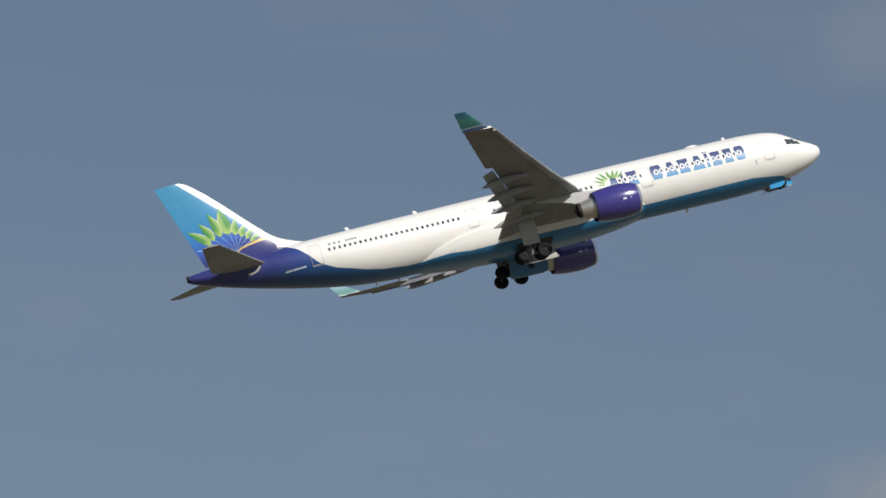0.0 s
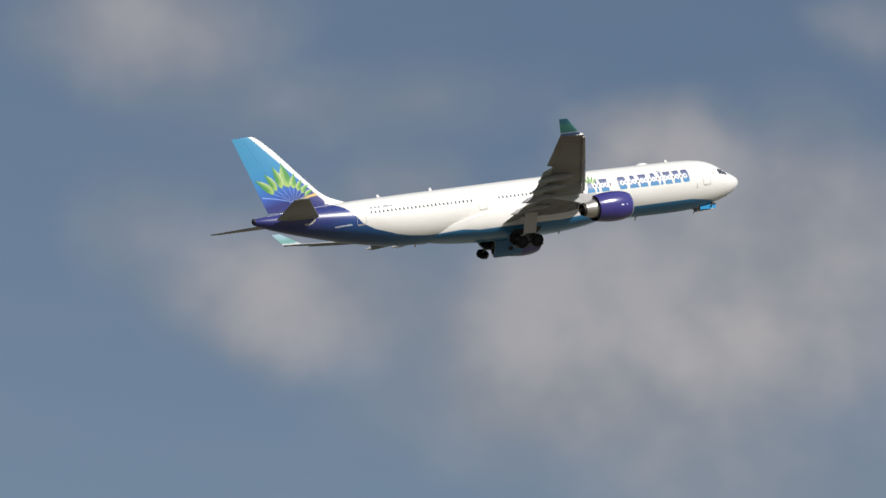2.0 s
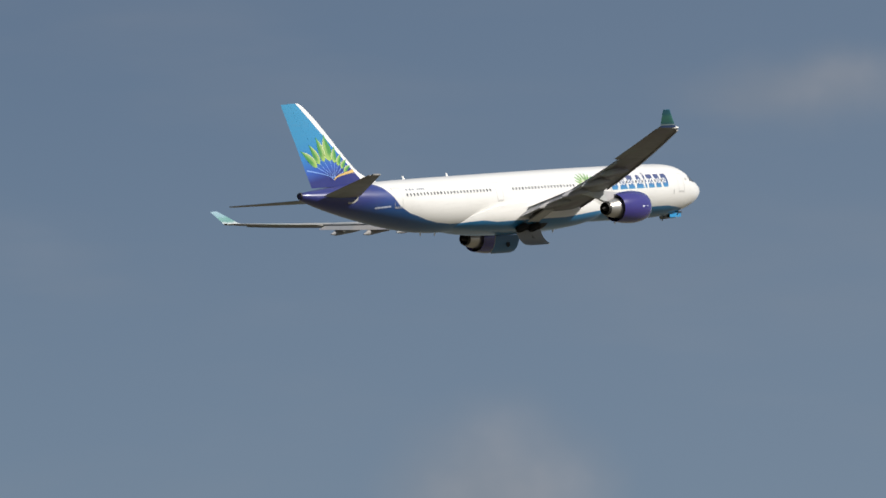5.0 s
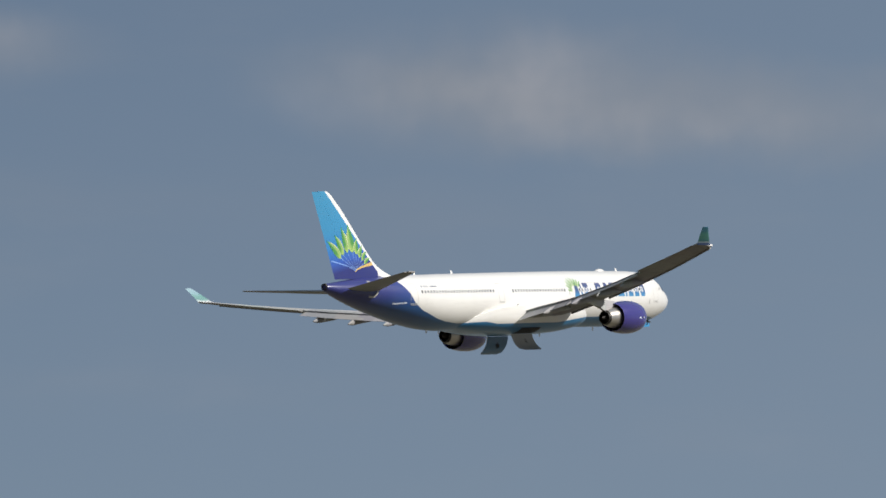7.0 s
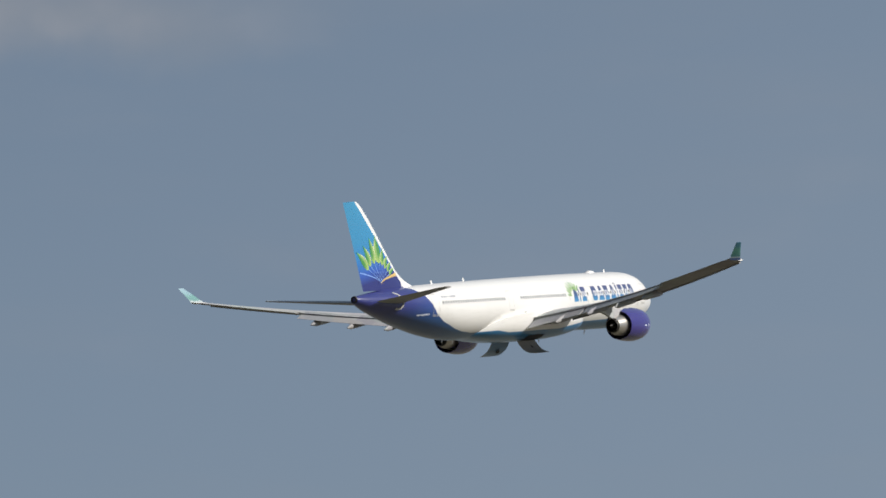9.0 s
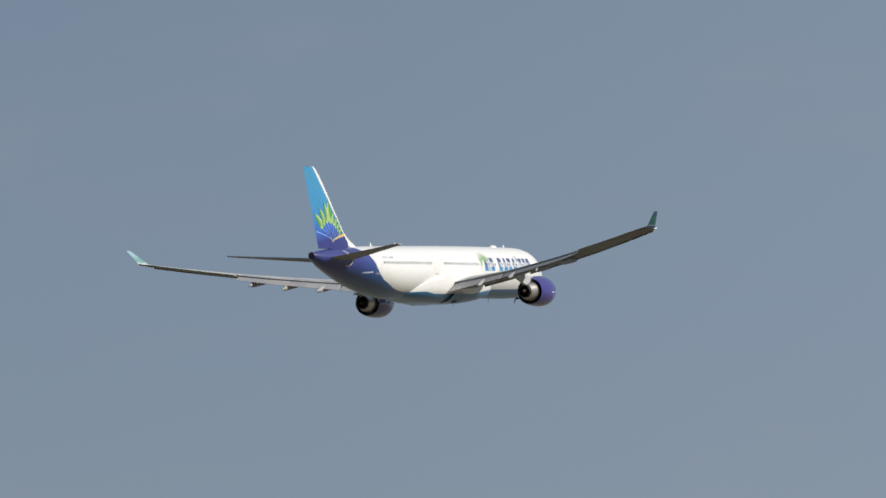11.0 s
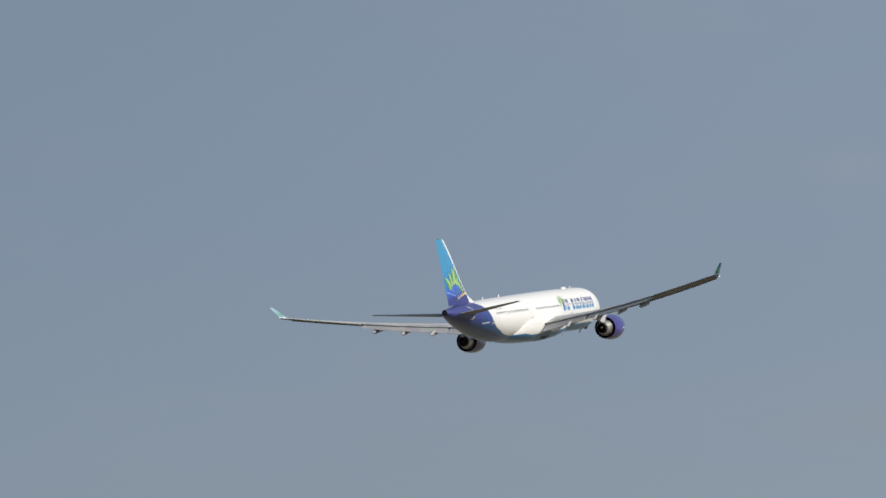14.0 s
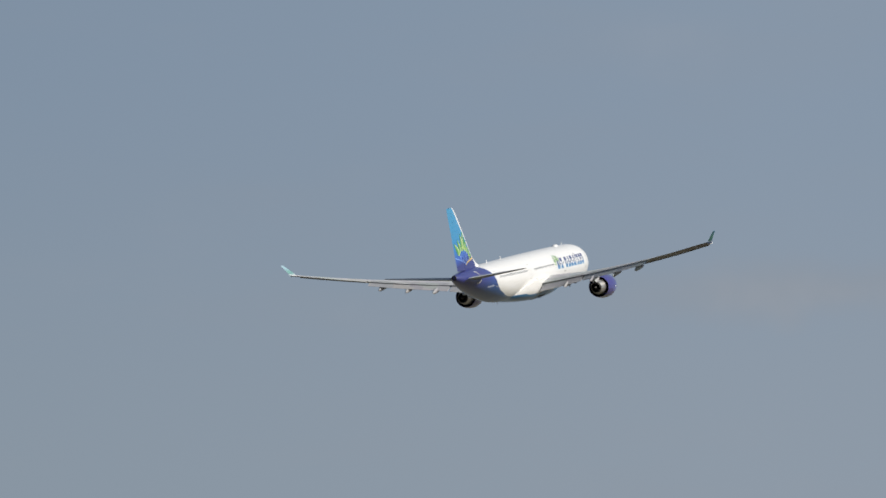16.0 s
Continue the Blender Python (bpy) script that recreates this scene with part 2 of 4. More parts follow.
HULL, FIN = hull_paint(), fin_paint()
# wings and tailplanes: underside shade and sunlit tops set as darker and lighter greys
SHADED_GREY = wing_grey("wing_grey_shaded", (0.245, 0.232, 0.220), 0.6)
LIT_GREY = wing_grey("wing_grey_lit", (0.42, 0.422, 0.43), 0.5, 0.15)
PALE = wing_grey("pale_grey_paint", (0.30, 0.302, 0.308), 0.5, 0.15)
STAB = wing_grey("stabilizer_grey_shaded", (0.32, 0.295, 0.265), 0.6, 0.15)
LEAF, LETTER, TIP = leaf_green(), letter_paint(), winglet_paint()
TIPIN = winglet_inner_lit_paint()
COWL = plain("cowl_indigo_paint", (0.042, 0.034, 0.20), 0.22, coat=0.8, dirt=0.05)
BRIGHT = plain("bare_aluminium", (0.72, 0.72, 0.74), 0.22, 0.9, dirt=0.1)
TITAN = plain("exhaust_titanium", (0.55, 0.52, 0.48), 0.32, 0.8, dirt=0.3)
PYLON = wing_grey("pylon_grey_paint", (0.46, 0.45, 0.43), 0.5, 0.3)
SOOT = plain("sooty_exhaust_metal", (0.03, 0.027, 0.025), 0.6, 0.3)
WHITEPAINT = plain("white_paint", WHITE, 0.32, coat=0.4, dirt=0.1)
GREYWHITE = plain("grey_white_paint", (0.42, 0.41, 0.39), 0.4)
BELLYBLUE = plain("belly_door_blue_paint", (0.018, 0.13, 0.29), 0.35, coat=0.3)
DOORBLUE = plain("door_blue_paint", (0.025, 0.26, 0.55), 0.3, coat=0.4)
RUBBER = plain("tyre_rubber", (0.014, 0.014, 0.015), 0.85, dirt=0.05, shine=0.15)
STEEL = plain("gear_steel", (0.12, 0.12, 0.125), 0.5, 0.3, dirt=0.3)
RIM = plain("wheel_rim_grey", (0.024, 0.024, 0.027), 0.75, 0.0, dirt=0.05, shine=0.15)
BAY = plain("wheel_bay_dark", (0.03, 0.03, 0.032), 0.8)
PANE = plain("dark_window_glass", (0.05, 0.055, 0.065), 0.1, coat=1.0, dirt=0.0)
RING = plain("window_surround", (0.74, 0.73, 0.72), 0.35)
SEAM = plain("seam_grey", (0.42, 0.41, 0.40), 0.5)
TAN = plain("tan_paint", (0.62, 0.42, 0.14), 0.35, coat=0.3)
LIGHTLINE = plain("light_blue_line_paint", (0.20, 0.34, 0.72), 0.35, coat=0.3)
MARK = plain("marking_grey_blue", (0.16, 0.18, 0.25), 0.5)
PALEMARK = plain("marking_pale", (0.62, 0.66, 0.76), 0.4)
FEATHER = plain("dark_feathers", (0.02, 0.02, 0.022), 0.7, bump=0.001)

# ---- ground ----
def make_ground():
    bm = bmesh.new()
    size, cells = 30000.0, 40
    grid = [[bm.verts.new(((i / cells - 0.5) * 2 * size, (j / cells - 0.5) * 2 * size, 0.0)) for i in range(cells + 1)] for j in range(cells + 1)]
    for j in range(cells):
        for i in range(cells):
            bm.faces.new((grid[j][i], grid[j][i + 1], grid[j + 1][i + 1], grid[j + 1][i]))
    me = bpy.data.meshes.new("ground")
    bm.to_mesh(me)
    bm.free()
    me.materials.append(ground_grass())
    tagged(new("ground", me), "dry flat airfield grass under the flight path", "ground", kind="structure")


make_ground()


# ---- mesh helpers ----
def V(s, y, z):
    """Body place from metres aft of the nose, left of and above the axis."""
    return Vector((30.0 - s, y, z))


def part(name, bm, mat, parent, label="", smooth=True, at=None, sharp=35):
    bmesh.ops.recalc_face_normals(bm, faces=bm.faces)
    me = bpy.data.meshes.new(name)
    bm.to_mesh(me)
    bm.free()
    for m in (mat if isinstance(mat, (list, tuple)) else [mat]):
        me.materials.append(m)
    if smooth:
        me.polygons.foreach_set("use_smooth", [True] * len(me.polygons))
        me.set_sharp_from_angle(angle=radians(sharp))
    ob = new(name, me)
    ob.parent = parent
    if at is not None:
        ob.matrix_basis = at
    if label:
        tagged(ob, label)
    return ob


def share(name, me, parent, at, label=""):
    ob = new(name, me)
    ob.parent = parent
    ob.matrix_basis = at
    if label:
        tagged(ob, label)
    return ob


def loft(bm, rings, caps=True, closed=True):
    rows = [[bm.verts.new(p) for p in ring] for ring in rings]
    k = len(rows[0])
    for a, b in zip(rows, rows[1:]):
        for i in range(k if closed else k - 1):
            j = (i + 1) % k
            bm.faces.new((a[i], a[j], b[j], b[i]))
    if caps:
        bm.faces.new(rows[0][::-1])
        bm.faces.new(rows[-1])
    return rows


def box(bm, lo, hi, bevel=0.0):
    r = bmesh.ops.create_cube(bm, size=1.0)
    lo, hi = Vector(lo), Vector(hi)
    for v in r["verts"]:
        v.co = Vector((lo[i] + (v.co[i] + 0.5) * (hi[i] - lo[i]) for i in range(3)))
    if bevel:
        edges = list({e for v in r["verts"] for e in v.link_edges})
        bmesh.ops.bevel(bm, geom=edges, offset=bevel, segments=2, affect="EDGES")


def tube(bm, a, b, r0, r1=None, k=14, caps=True):
    a, b = Vector(a), Vector(b)
    r1 = r0 if r1 is None else r1
    turn = (b - a).to_track_quat("Z", "Y").to_matrix()
    rings = []
    for p, r in ((a, r0), (b, r1)):
        rings.append([p + turn @ Vector((r * math.cos(2 * math.pi * i / k), r * math.sin(2 * math.pi * i / k), 0)) for i in range(k)])
    loft(bm, rings, caps)


def revolve(bm, profile, centre, k=40, caps=False, flat=1.0):
    """profile: (metres aft, radius) about an axis along the body through centre (y, z)."""
    rings = [[V(s, centre[0] + r * math.cos(2 * math.pi * i / k), centre[1] + (r * math.sin(2 * math.pi * i / k)) * flat) for i in range(k)] for s, r in profile]
    loft(bm, rings, caps)


def smooth_table(x, xs, ys):
    """Monotone cubic through a short table."""
    xs, ys = np.asarray(xs, float), np.asarray(ys, float)
    h = np.diff(xs)
    d = np.diff(ys) / h
    m = np.zeros(len(xs))
    for i in range(1, len(xs) - 1):
        if d[i - 1] * d[i] > 0:
            w1, w2 = 2 * h[i] + h[i - 1], h[i] + 2 * h[i - 1]
            m[i] = (w1 + w2) / (w1 / d[i - 1] + w2 / d[i])
    m[0], m[-1] = d[0], d[-1]
    i = int(min(max(np.searchsorted(xs, x) - 1, 0), len(xs) - 2))
    u = (x - xs[i]) / h[i]
    return float((2 * u**3 - 3 * u * u + 1) * ys[i] + (u**3 - 2 * u * u + u) * h[i] * m[i] + (3 * u * u - 2 * u**3) * ys[i + 1] + (u**3 - u * u) * h[i] * m[i + 1])


# ---- the airliner ----
airliner = tagged(new("airliner"), "white, blue and indigo twin-engine airliner climbing after take-off", "aircraft")

ST = [-0.22, -0.09, 0.22, 0.76, 1.5, 2.36, 3.2, 4.2, 5.6, 7.5, 10, 43, 46, 49, 52, 55, 58, 60, 61.5, 62.4, 62.74]
TOP = [-0.42, -0.06, 0.20, 0.50, 0.88, 1.38, 1.94, 2.36, 2.64, 2.78, 2.82, 2.76, 2.71, 2.67, 2.59, 2.47, 2.30, 2.16, 2.02, 1.93, 1.88]
BOT = [-0.42, -0.78, -1.08, -1.42, -1.76, -2.04, -2.25, -2.45, -2.64, -2.77, -2.82, -2.82, -2.66, -2.25, -1.68, -1.02, -0.28, 0.28, 0.76, 1.08, 1.22]
WID = [0.0, 0.36, 0.70, 1.10, 1.50, 1.86, 2.12, 2.38, 2.62, 2.77, 2.82, 2.82, 2.80, 2.70, 2.45, 2.04, 1.50, 1.10, 0.76, 0.50, 0.36]


def sag(s):
    """Slight droop and lift of the hull's axis along its length."""
    return smooth_table(s, [0, 9, 19, 30, 44, 52, 57, 63], [0.18, 0.03, 0.05, 0.01, -0.07, -0.07, -0.06, -0.08])


def hull(s):
    k = sag(s)
    return smooth_table(s, ST, TOP) + k, smooth_table(s, ST, BOT) + k, smooth_table(s, ST, WID)


def skin(s, z, side, out=0.0):
    """Place and outward normal on the hull's skin at height z; side -1 right, 1 left."""
    t, b, w = hull(s)
    c, h = (t + b) / 2, (t - b) / 2
    k = max(-0.999, min(0.999, (z - c) / h))
    y = w * math.sqrt(1 - k * k)
    nrm = Vector((0, y / w**2, (z - c) / h**2)).normalized()
    p = V(s, side * (y + out * nrm.y), z + out * nrm.z)
    return p, Vector((0, side * nrm.y, nrm.z))


def make_hull():
    bm = bmesh.new()
    k = 72
    stations = [-0.21, -0.17, -0.10, 0.02, 0.2, 0.55, 0.9, 1.25, 1.6, 2.0, 2.4, 2.8, 3.2, 3.7, 4.2, 4.9, 5.6, 6.5, 7.5, 8.7, 10] + [10 + 1.1 * i for i in range(1, 31)] + [43.5 + 0.75 * i for i in range(0, 25)] + [62.2, 62.5, 62.74]
    rings = []
    for s in stations:
        t, b, w = hull(s)
        c, h = (t + b) / 2, (t - b) / 2
        rings.append([V(s, w * math.cos(2 * math.pi * i / k), c + h * math.sin(2 * math.pi * i / k)) for i in range(k)])
    loft(bm, rings)
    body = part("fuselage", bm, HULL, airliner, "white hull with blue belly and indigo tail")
    # exhaust of the small tail turbine
    bm = bmesh.new()
    revolve(bm, [(62.70, 0.34), (62.86, 0.31), (62.86, 0.24), (62.55, 0.22)], (0, 1.55), 24, True)
    part("tail_exhaust", bm, SOOT, airliner, "sooty round tail exhaust")
    return body


def make_belly():
    """Wing-root fairing: a bulge round the lower hull."""
    bm = bmesh.new()
    rings = []
    S = [18.8, 20.0, 21.5, 23.5, 26, 29, 32, 34.5, 37.0, 39.4, 41.6]
    W = [2.20, 2.70, 2.95, 3.12, 3.25, 3.30, 3.30, 3.24, 3.02, 2.50, 1.50]
    D = [-2.66, -2.90, -3.12, -3.30, -3.42, -3.46, -3.46, -3.40, -3.26, -3.03, -2.74]
    H = [-1.51, -1.21, -0.96, -0.76, -0.66, -0.66, -0.74, -0.86, -1.10, -1.61, -2.21]
    for i in range(41):
        s = 18.8 + 22.8 * i / 40
        w, d, h = smooth_table(s, S, W), smooth_table(s, S, D), smooth_table(s, S, H)
        ring = []
        for j in range(49):
            a = math.pi * j / 48
            c, sn = math.cos(a), math.sin(a)
            ring.append(V(s, w * math.copysign(abs(c) ** 0.62, c), h + (d - h) * sn ** 0.75))
        rings.append(ring + [V(s, -1.6, h + 0.2), V(s, 1.6, h + 0.2)])
    loft(bm, rings)
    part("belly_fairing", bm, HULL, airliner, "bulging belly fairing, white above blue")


fuselage = make_hull()
make_belly()


# ---- wings ----
def wing_le(y):
    return 22.70 + (y - 2.8) * 0.611


def wing_te(y):
    return 33.5 + max(0.0, y - 2.8) * 0.02 if y < 9.4 else 33.63 + (y - 9.4) * 0.404


def wing_z(y):
    return -1.31 + 0.087 * (y - 2.8) + 0.00238 * (y - 2.8) ** 2


def foil(u, ratio):
    """Half thickness of the section at chord share u."""
    return 5 * ratio * (0.2969 * math.sqrt(u) - 0.126 * u - 0.3516 * u * u + 0.2843 * u**3 - 0.1036 * u**4)


def section(y, side, u0, u1, drop=0.0, push=0.0, tilt=0.0, n=12):
    """Ring of the wing's section between chord shares u0 and u1, shifted by push aft and drop down, turned by tilt about its front."""
    le, ch = wing_le(y), wing_te(y) - wing_le(y)
    ratio = np.interp(y, [2.8, 9.4, 29], [0.135, 0.115, 0.095])
    twist = radians(np.interp(y, [2.8, 9.4, 17.0, 29], [2.5, 1.0, -0.5, -5.0]))
    us = [u0 + (u1 - u0) * (1 - math.cos(math.pi * i / n)) / 2 for i in range(n + 1)]
    up = [(u, foil(max(u, 0.0), ratio) + 0.0) for u in us]
    lo = [(u, -foil(max(u, 0.0), ratio) * 0.72 - 0.0035) for u in us]
    pts = up + lo[::-1]
    out = []
    for u, h in pts:
        dx, dz = (u - u0) * ch, h * ch
        rx = dx * math.cos(tilt) + dz * math.sin(tilt)
        rz = -dx * math.sin(tilt) + dz * math.cos(tilt)
        a, z = (u0 * ch + rx + push), rz - drop
        ax = (a - 0.3 * ch) * math.cos(twist) + z * math.sin(twist) + 0.3 * ch
        az = -(a - 0.3 * ch) * math.sin(twist) + z * math.cos(twist)
        out.append(V(le + ax, side * y, wing_z(y) + az))
    return out


def span(bm, y0, y1, side, u0, u1, steps=8, **more):
    loft(bm, [section(y0 + (y1 - y0) * i / steps, side, u0, u1, **more) for i in range(steps + 1)])


def lit_tops(bm):
    """Sunlight put into the colour: a lighter second material on the faces that look up."""
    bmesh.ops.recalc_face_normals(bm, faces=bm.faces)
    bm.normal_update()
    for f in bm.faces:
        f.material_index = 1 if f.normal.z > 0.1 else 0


def make_wing(side):
    bm = bmesh.new()
    ys = [1.5, 2.8, 4.5, 6.5, 8.4, 9.4, 11, 13, 15, 17, 19.6]
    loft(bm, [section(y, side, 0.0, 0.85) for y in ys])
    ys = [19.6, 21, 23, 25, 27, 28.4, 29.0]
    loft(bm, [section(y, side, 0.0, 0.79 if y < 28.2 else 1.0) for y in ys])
    lit_tops(bm)
    wing = part("wing", bm, [SHADED_GREY, LIT_GREY], airliner, "grey swept wing, flaps set for take-off")
    for y0, y1 in ((3.4, 9.2), (9.5, 19.4)):
        bm = bmesh.new()
        span(bm, y0, y1, side, 0.77, 1.0, 8, drop=0.20, push=0.50, tilt=radians(13))
        part("flap", bm, PALE, wing, "pale grey lowered flap")
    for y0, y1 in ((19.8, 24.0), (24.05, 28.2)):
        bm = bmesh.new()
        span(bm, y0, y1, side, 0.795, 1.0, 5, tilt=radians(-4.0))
        lit_tops(bm)
        part("aileron", bm, [SHADED_GREY, LIT_GREY], wing, "grey aileron")
    for i in range(7):
        y0 = [3.6, 10.4, 13.4, 16.4, 19.5, 22.6, 25.7][i]
        y1 = [8.4, 13.35, 16.35, 19.45, 22.55, 25.65, 28.6][i]
        bm = bmesh.new()
        span(bm, y0, y1, side, 0.0, 0.11, 4, drop=0.09, push=-0.20, tilt=radians(6), n=8)
        part("slat", bm, PALE, wing, "pale grey extended slat")
    for i in range(6):
        y0 = 4.2 + i * 2.55 if i < 2 else 9.8 + (i - 2) * 2.4
        bm = bmesh.new()
        span(bm, y0, y0 + 2.3, side, 0.64, 0.795, 2, drop=-0.012, n=4)
        part("spoiler", bm, PALE, wing)
    # flap track fairings: boat-shaped pods under the wing
    for y, tip, zt in ((7.1, 35.0, -1.80), (11.0, 35.95, -1.24), (14.5, 36.95, -0.80), (17.9, 38.05, -0.20)):
        bm = bmesh.new()
        long = 5.2 if y < 9 else 4.6
        zf = wing_z(y) - 0.42
        rings = []
        for j in range(19):
            u = j / 18
            r = max(0.02, math.sin(math.pi * min(1.0, 0.06 + u * 0.80)) ** 0.7) * (1.0 if u < 0.85 else 1 - (u - 0.85) * 4.2)
            zz = zf + (zt - zf) * max(0.0, (u - 0.35) / 0.65) ** 1.4 - 0.10
            rings.append([V(tip - long * (1 - u), side * y + 0.25 * r * math.cos(a), zz + 0.34 * r * math.sin(a)) for a in [2 * math.pi * m / 16 for m in range(16)]])
        loft(bm, rings)
        part("flap_track_fairing", bm, PALE, wing, "pale boat-shaped flap track fairing")
    # winglet
    bm = bmesh.new()
    rings = []
    for j in range(9):
        u = j / 8
        y = 29.0 + 1.12 * u ** 1.1
        z = wing_z(29.0) + 0.02 + (4.20 - wing_z(29.0)) * u ** 0.97
        le = wing_le(29.0) + 0.35 + (41.10 - wing_le(29.0) - 0.35) * u ** 0.95
        te = wing_te(29.0) + (42.15 - wing_te(29.0)) * u
        lean = math.atan2(1.17, 1.8) * (1.0 - 0.2 * u)
        ring = []
        for i in range(11):
            c = (1 - math.cos(math.pi * i / 10)) / 2
            ring.append((c, foil(c, 0.085)))
        pts = [(c, h) for c, h in ring] + [(c, -h) for c, h in ring[::-1]]
        rings.append([V(le + (te - le) * c, side * (y - h * (te - le) * math.cos(lean)), z + h * (te - le) * math.sin(lean)) for c, h in pts])
    loft(bm, rings)
    bmesh.ops.recalc_face_normals(bm, faces=bm.faces)
    # inboard faces get the paler colours that carry their sunlight
    for f in bm.faces:
        f.material_index = 1 if f.normal.y * side < -0.2 else 0
    wl = part("winglet", bm, [TIP, TIPIN], wing, "teal and green painted winglet")
    bm = bmesh.new()
    span(bm, 28.62, 29.05, side, -0.0, 1.0, 2, drop=-0.015)
    part("wing_tip_cap", bm, WHITEPAINT, wing, "white wing tip cap")
    return wing


# ---- engines ----
def make_engine(side):
    cy, cz = side * 9.41, -2.64
    engine = new("engine")
    engine.parent = airliner
    engine.matrix_basis = pose(-0.22, 0, 0)
    tagged(engine, "turbofan engine in a glossy indigo cowl")
    bm = bmesh.new()
    revolve(bm, [(21.42, 1.42), (21.7, 1.50), (22.3, 1.60), (23.0, 1.65), (23.7, 1.63), (24.5, 1.57), (25.2, 1.47), (25.6, 1.39), (25.58, 1.35), (24.6, 1.28), (23.0, 1.28), (22.0, 1.24), (21.5, 1.22)], (cy, cz), 56)
    part("cowl", bm, COWL, engine, "glossy indigo engine cowl")
    bm = bmesh.new()
    revolve(bm, [(21.43, 1.421), (21.28, 1.37), (21.18, 1.28), (21.18, 1.24), (21.26, 1.205), (21.5, 1.19), (22.1, 1.20)], (cy, cz), 56)
    part("inlet_lip", bm, BRIGHT, engine, "polished metal inlet lip")
    bm = bmesh.new()
    for i in range(26):
        a = 2 * math.pi * i / 26
        ca, sa = math.cos(a), math.sin(a)
        cb, sb = math.cos(a + 0.2), math.sin(a + 0.2)
        f = [bm.verts.new(V(22.3, cy + 0.36 * ca, cz + 0.36 * sa)), bm.verts.new(V(22.2, cy + 1.2 * ca, cz + 1.2 * sa)), bm.verts.new(V(22.45, cy + 1.2 * cb, cz + 1.2 * sb)), bm.verts.new(V(22.45, cy + 0.36 * cb, cz + 0.36 * sb))]
        bm.faces.new(f)
    revolve(bm, [(21.75, 0.02), (22.0, 0.22), (22.3, 0.36), (22.6, 0.38)], (cy, cz), 24, True)
    revolve(bm, [(22.7, 0.3), (22.7, 1.25)], (cy, cz), 32)
    part("fan", bm, STEEL, engine, "dark metal fan and spinner")
    # core behind the fan nozzle
    bm = bmesh.new()
    revolve(bm, [(24.4, 1.12), (25.2, 1.10), (25.7, 1.03), (26.2, 0.92), (26.7, 0.80), (26.95, 0.74), (26.93, 0.69), (26.4, 0.66)], (cy, cz), 40)
    part("core_cowl", bm, TITAN, engine, "bare titanium core cowl")
    bm = bmesh.new()
    revolve(bm, [(26.2, 0.69), (26.95, 0.68), (27.2, 0.62), (27.2, 0.58), (26.4, 0.56)], (cy, cz), 36)
    revolve(bm, [(24.6, 1.24), (24.6, 0.95)], (cy, cz), 40)
    part("nozzle", bm, SOOT, engine, "sooty exhaust nozzle")
    bm = bmesh.new()
    revolve(bm, [(26.0, 0.36), (26.8, 0.32), (27.3, 0.20), (27.6, 0.03)], (cy, cz), 24, True)
    part("exhaust_plug", bm, SOOT, engine, "tapered exhaust plug")
    # pylon between core, cowl and wing
    bm = bmesh.new()
    rings = []
    for s, zb, zt, w in ((23.8, -1.51, -1.28, 0.05), (24.5, -1.66, -1.12, 0.15), (25.4, -1.76, -1.04, 0.18), (26.4, -1.91, -0.95, 0.20), (27.2, -1.94, -0.85, 0.20), (28.2, -1.58, -0.85, 0.18), (29.6, -1.24, -0.85, 0.12), (30.8, -1.02, -0.90, 0.03)):
        rings.append([V(s, cy - w, zt), V(s, cy - w * 1.1, (zb + zt) / 2), V(s, cy - w * 0.8, zb), V(s, cy + w * 0.8, zb), V(s, cy + w * 1.1, (zb + zt) / 2), V(s, cy + w, zt)])
    loft(bm, rings)
    part("pylon", bm, PYLON, engine, "pale grey engine pylon")
    # strake and cowl markings
    bm = bmesh.new()
    y0 = cy - side * 1.05
    box(bm, V(23.6, y0 - 0.02, cz + 1.15), V(22.6, y0 + 0.02, cz + 1.42), 0.01)
    part("strake", bm, COWL, engine)
    for z0, s0, wd in ((-0.18, 22.75, 0.34), (-0.16, 22.25, 0.10)):
        y1 = side * math.sqrt(1.645**2 - z0 * z0)
        for k in (1, -1):
            bm = bmesh.new()
            box(bm, V(s0 + wd, cy + k * y1 - 0.02, cz + z0 - 0.07), V(s0, cy + k * y1 + 0.02, cz + z0 + 0.07))
            part("cowl_marking", bm, PALEMARK, engine, smooth=False)


# ---- tail ----
def fin_edges(z):
    le = smooth_table(z, [2.2, 2.5, 2.8, 3.13, 3.74, 4.81, 10.2, 10.55, 10.7], [49.6, 50.8, 51.7, 52.6, 53.72, 54.85, 60.15, 60.65, 61.0])
    te = 60.75 + (z - 2.0) * 0.325
    return le, te


def fin_half(s, z):
    le, te = fin_edges(z)
    ref = te - (53.7 + (z - 3.74) * 0.991)
    ref = max(ref, 2.4) if z > 3.0 else ref
    u = max(0.0, min(1.0, (s - le) / (te - le)))
    return foil(u, 0.10) * min(te - le, ref)


def fin_ring(z, s0, s1, grow=0.0, n=18):
    ss = [s0 + (s1 - s0) * (1 - math.cos(math.pi * i / n)) / 2 for i in range(n + 1)]
    right = [V(s, -fin_half(s, z) - grow, z) for s in ss]
    left = [V(s, fin_half(s, z) + grow, z) for s in ss]
    return right + left[::-1]


def hinge(z):
    le, te = fin_edges(z)
    return 57.95 + (z - 2.7) * 0.575


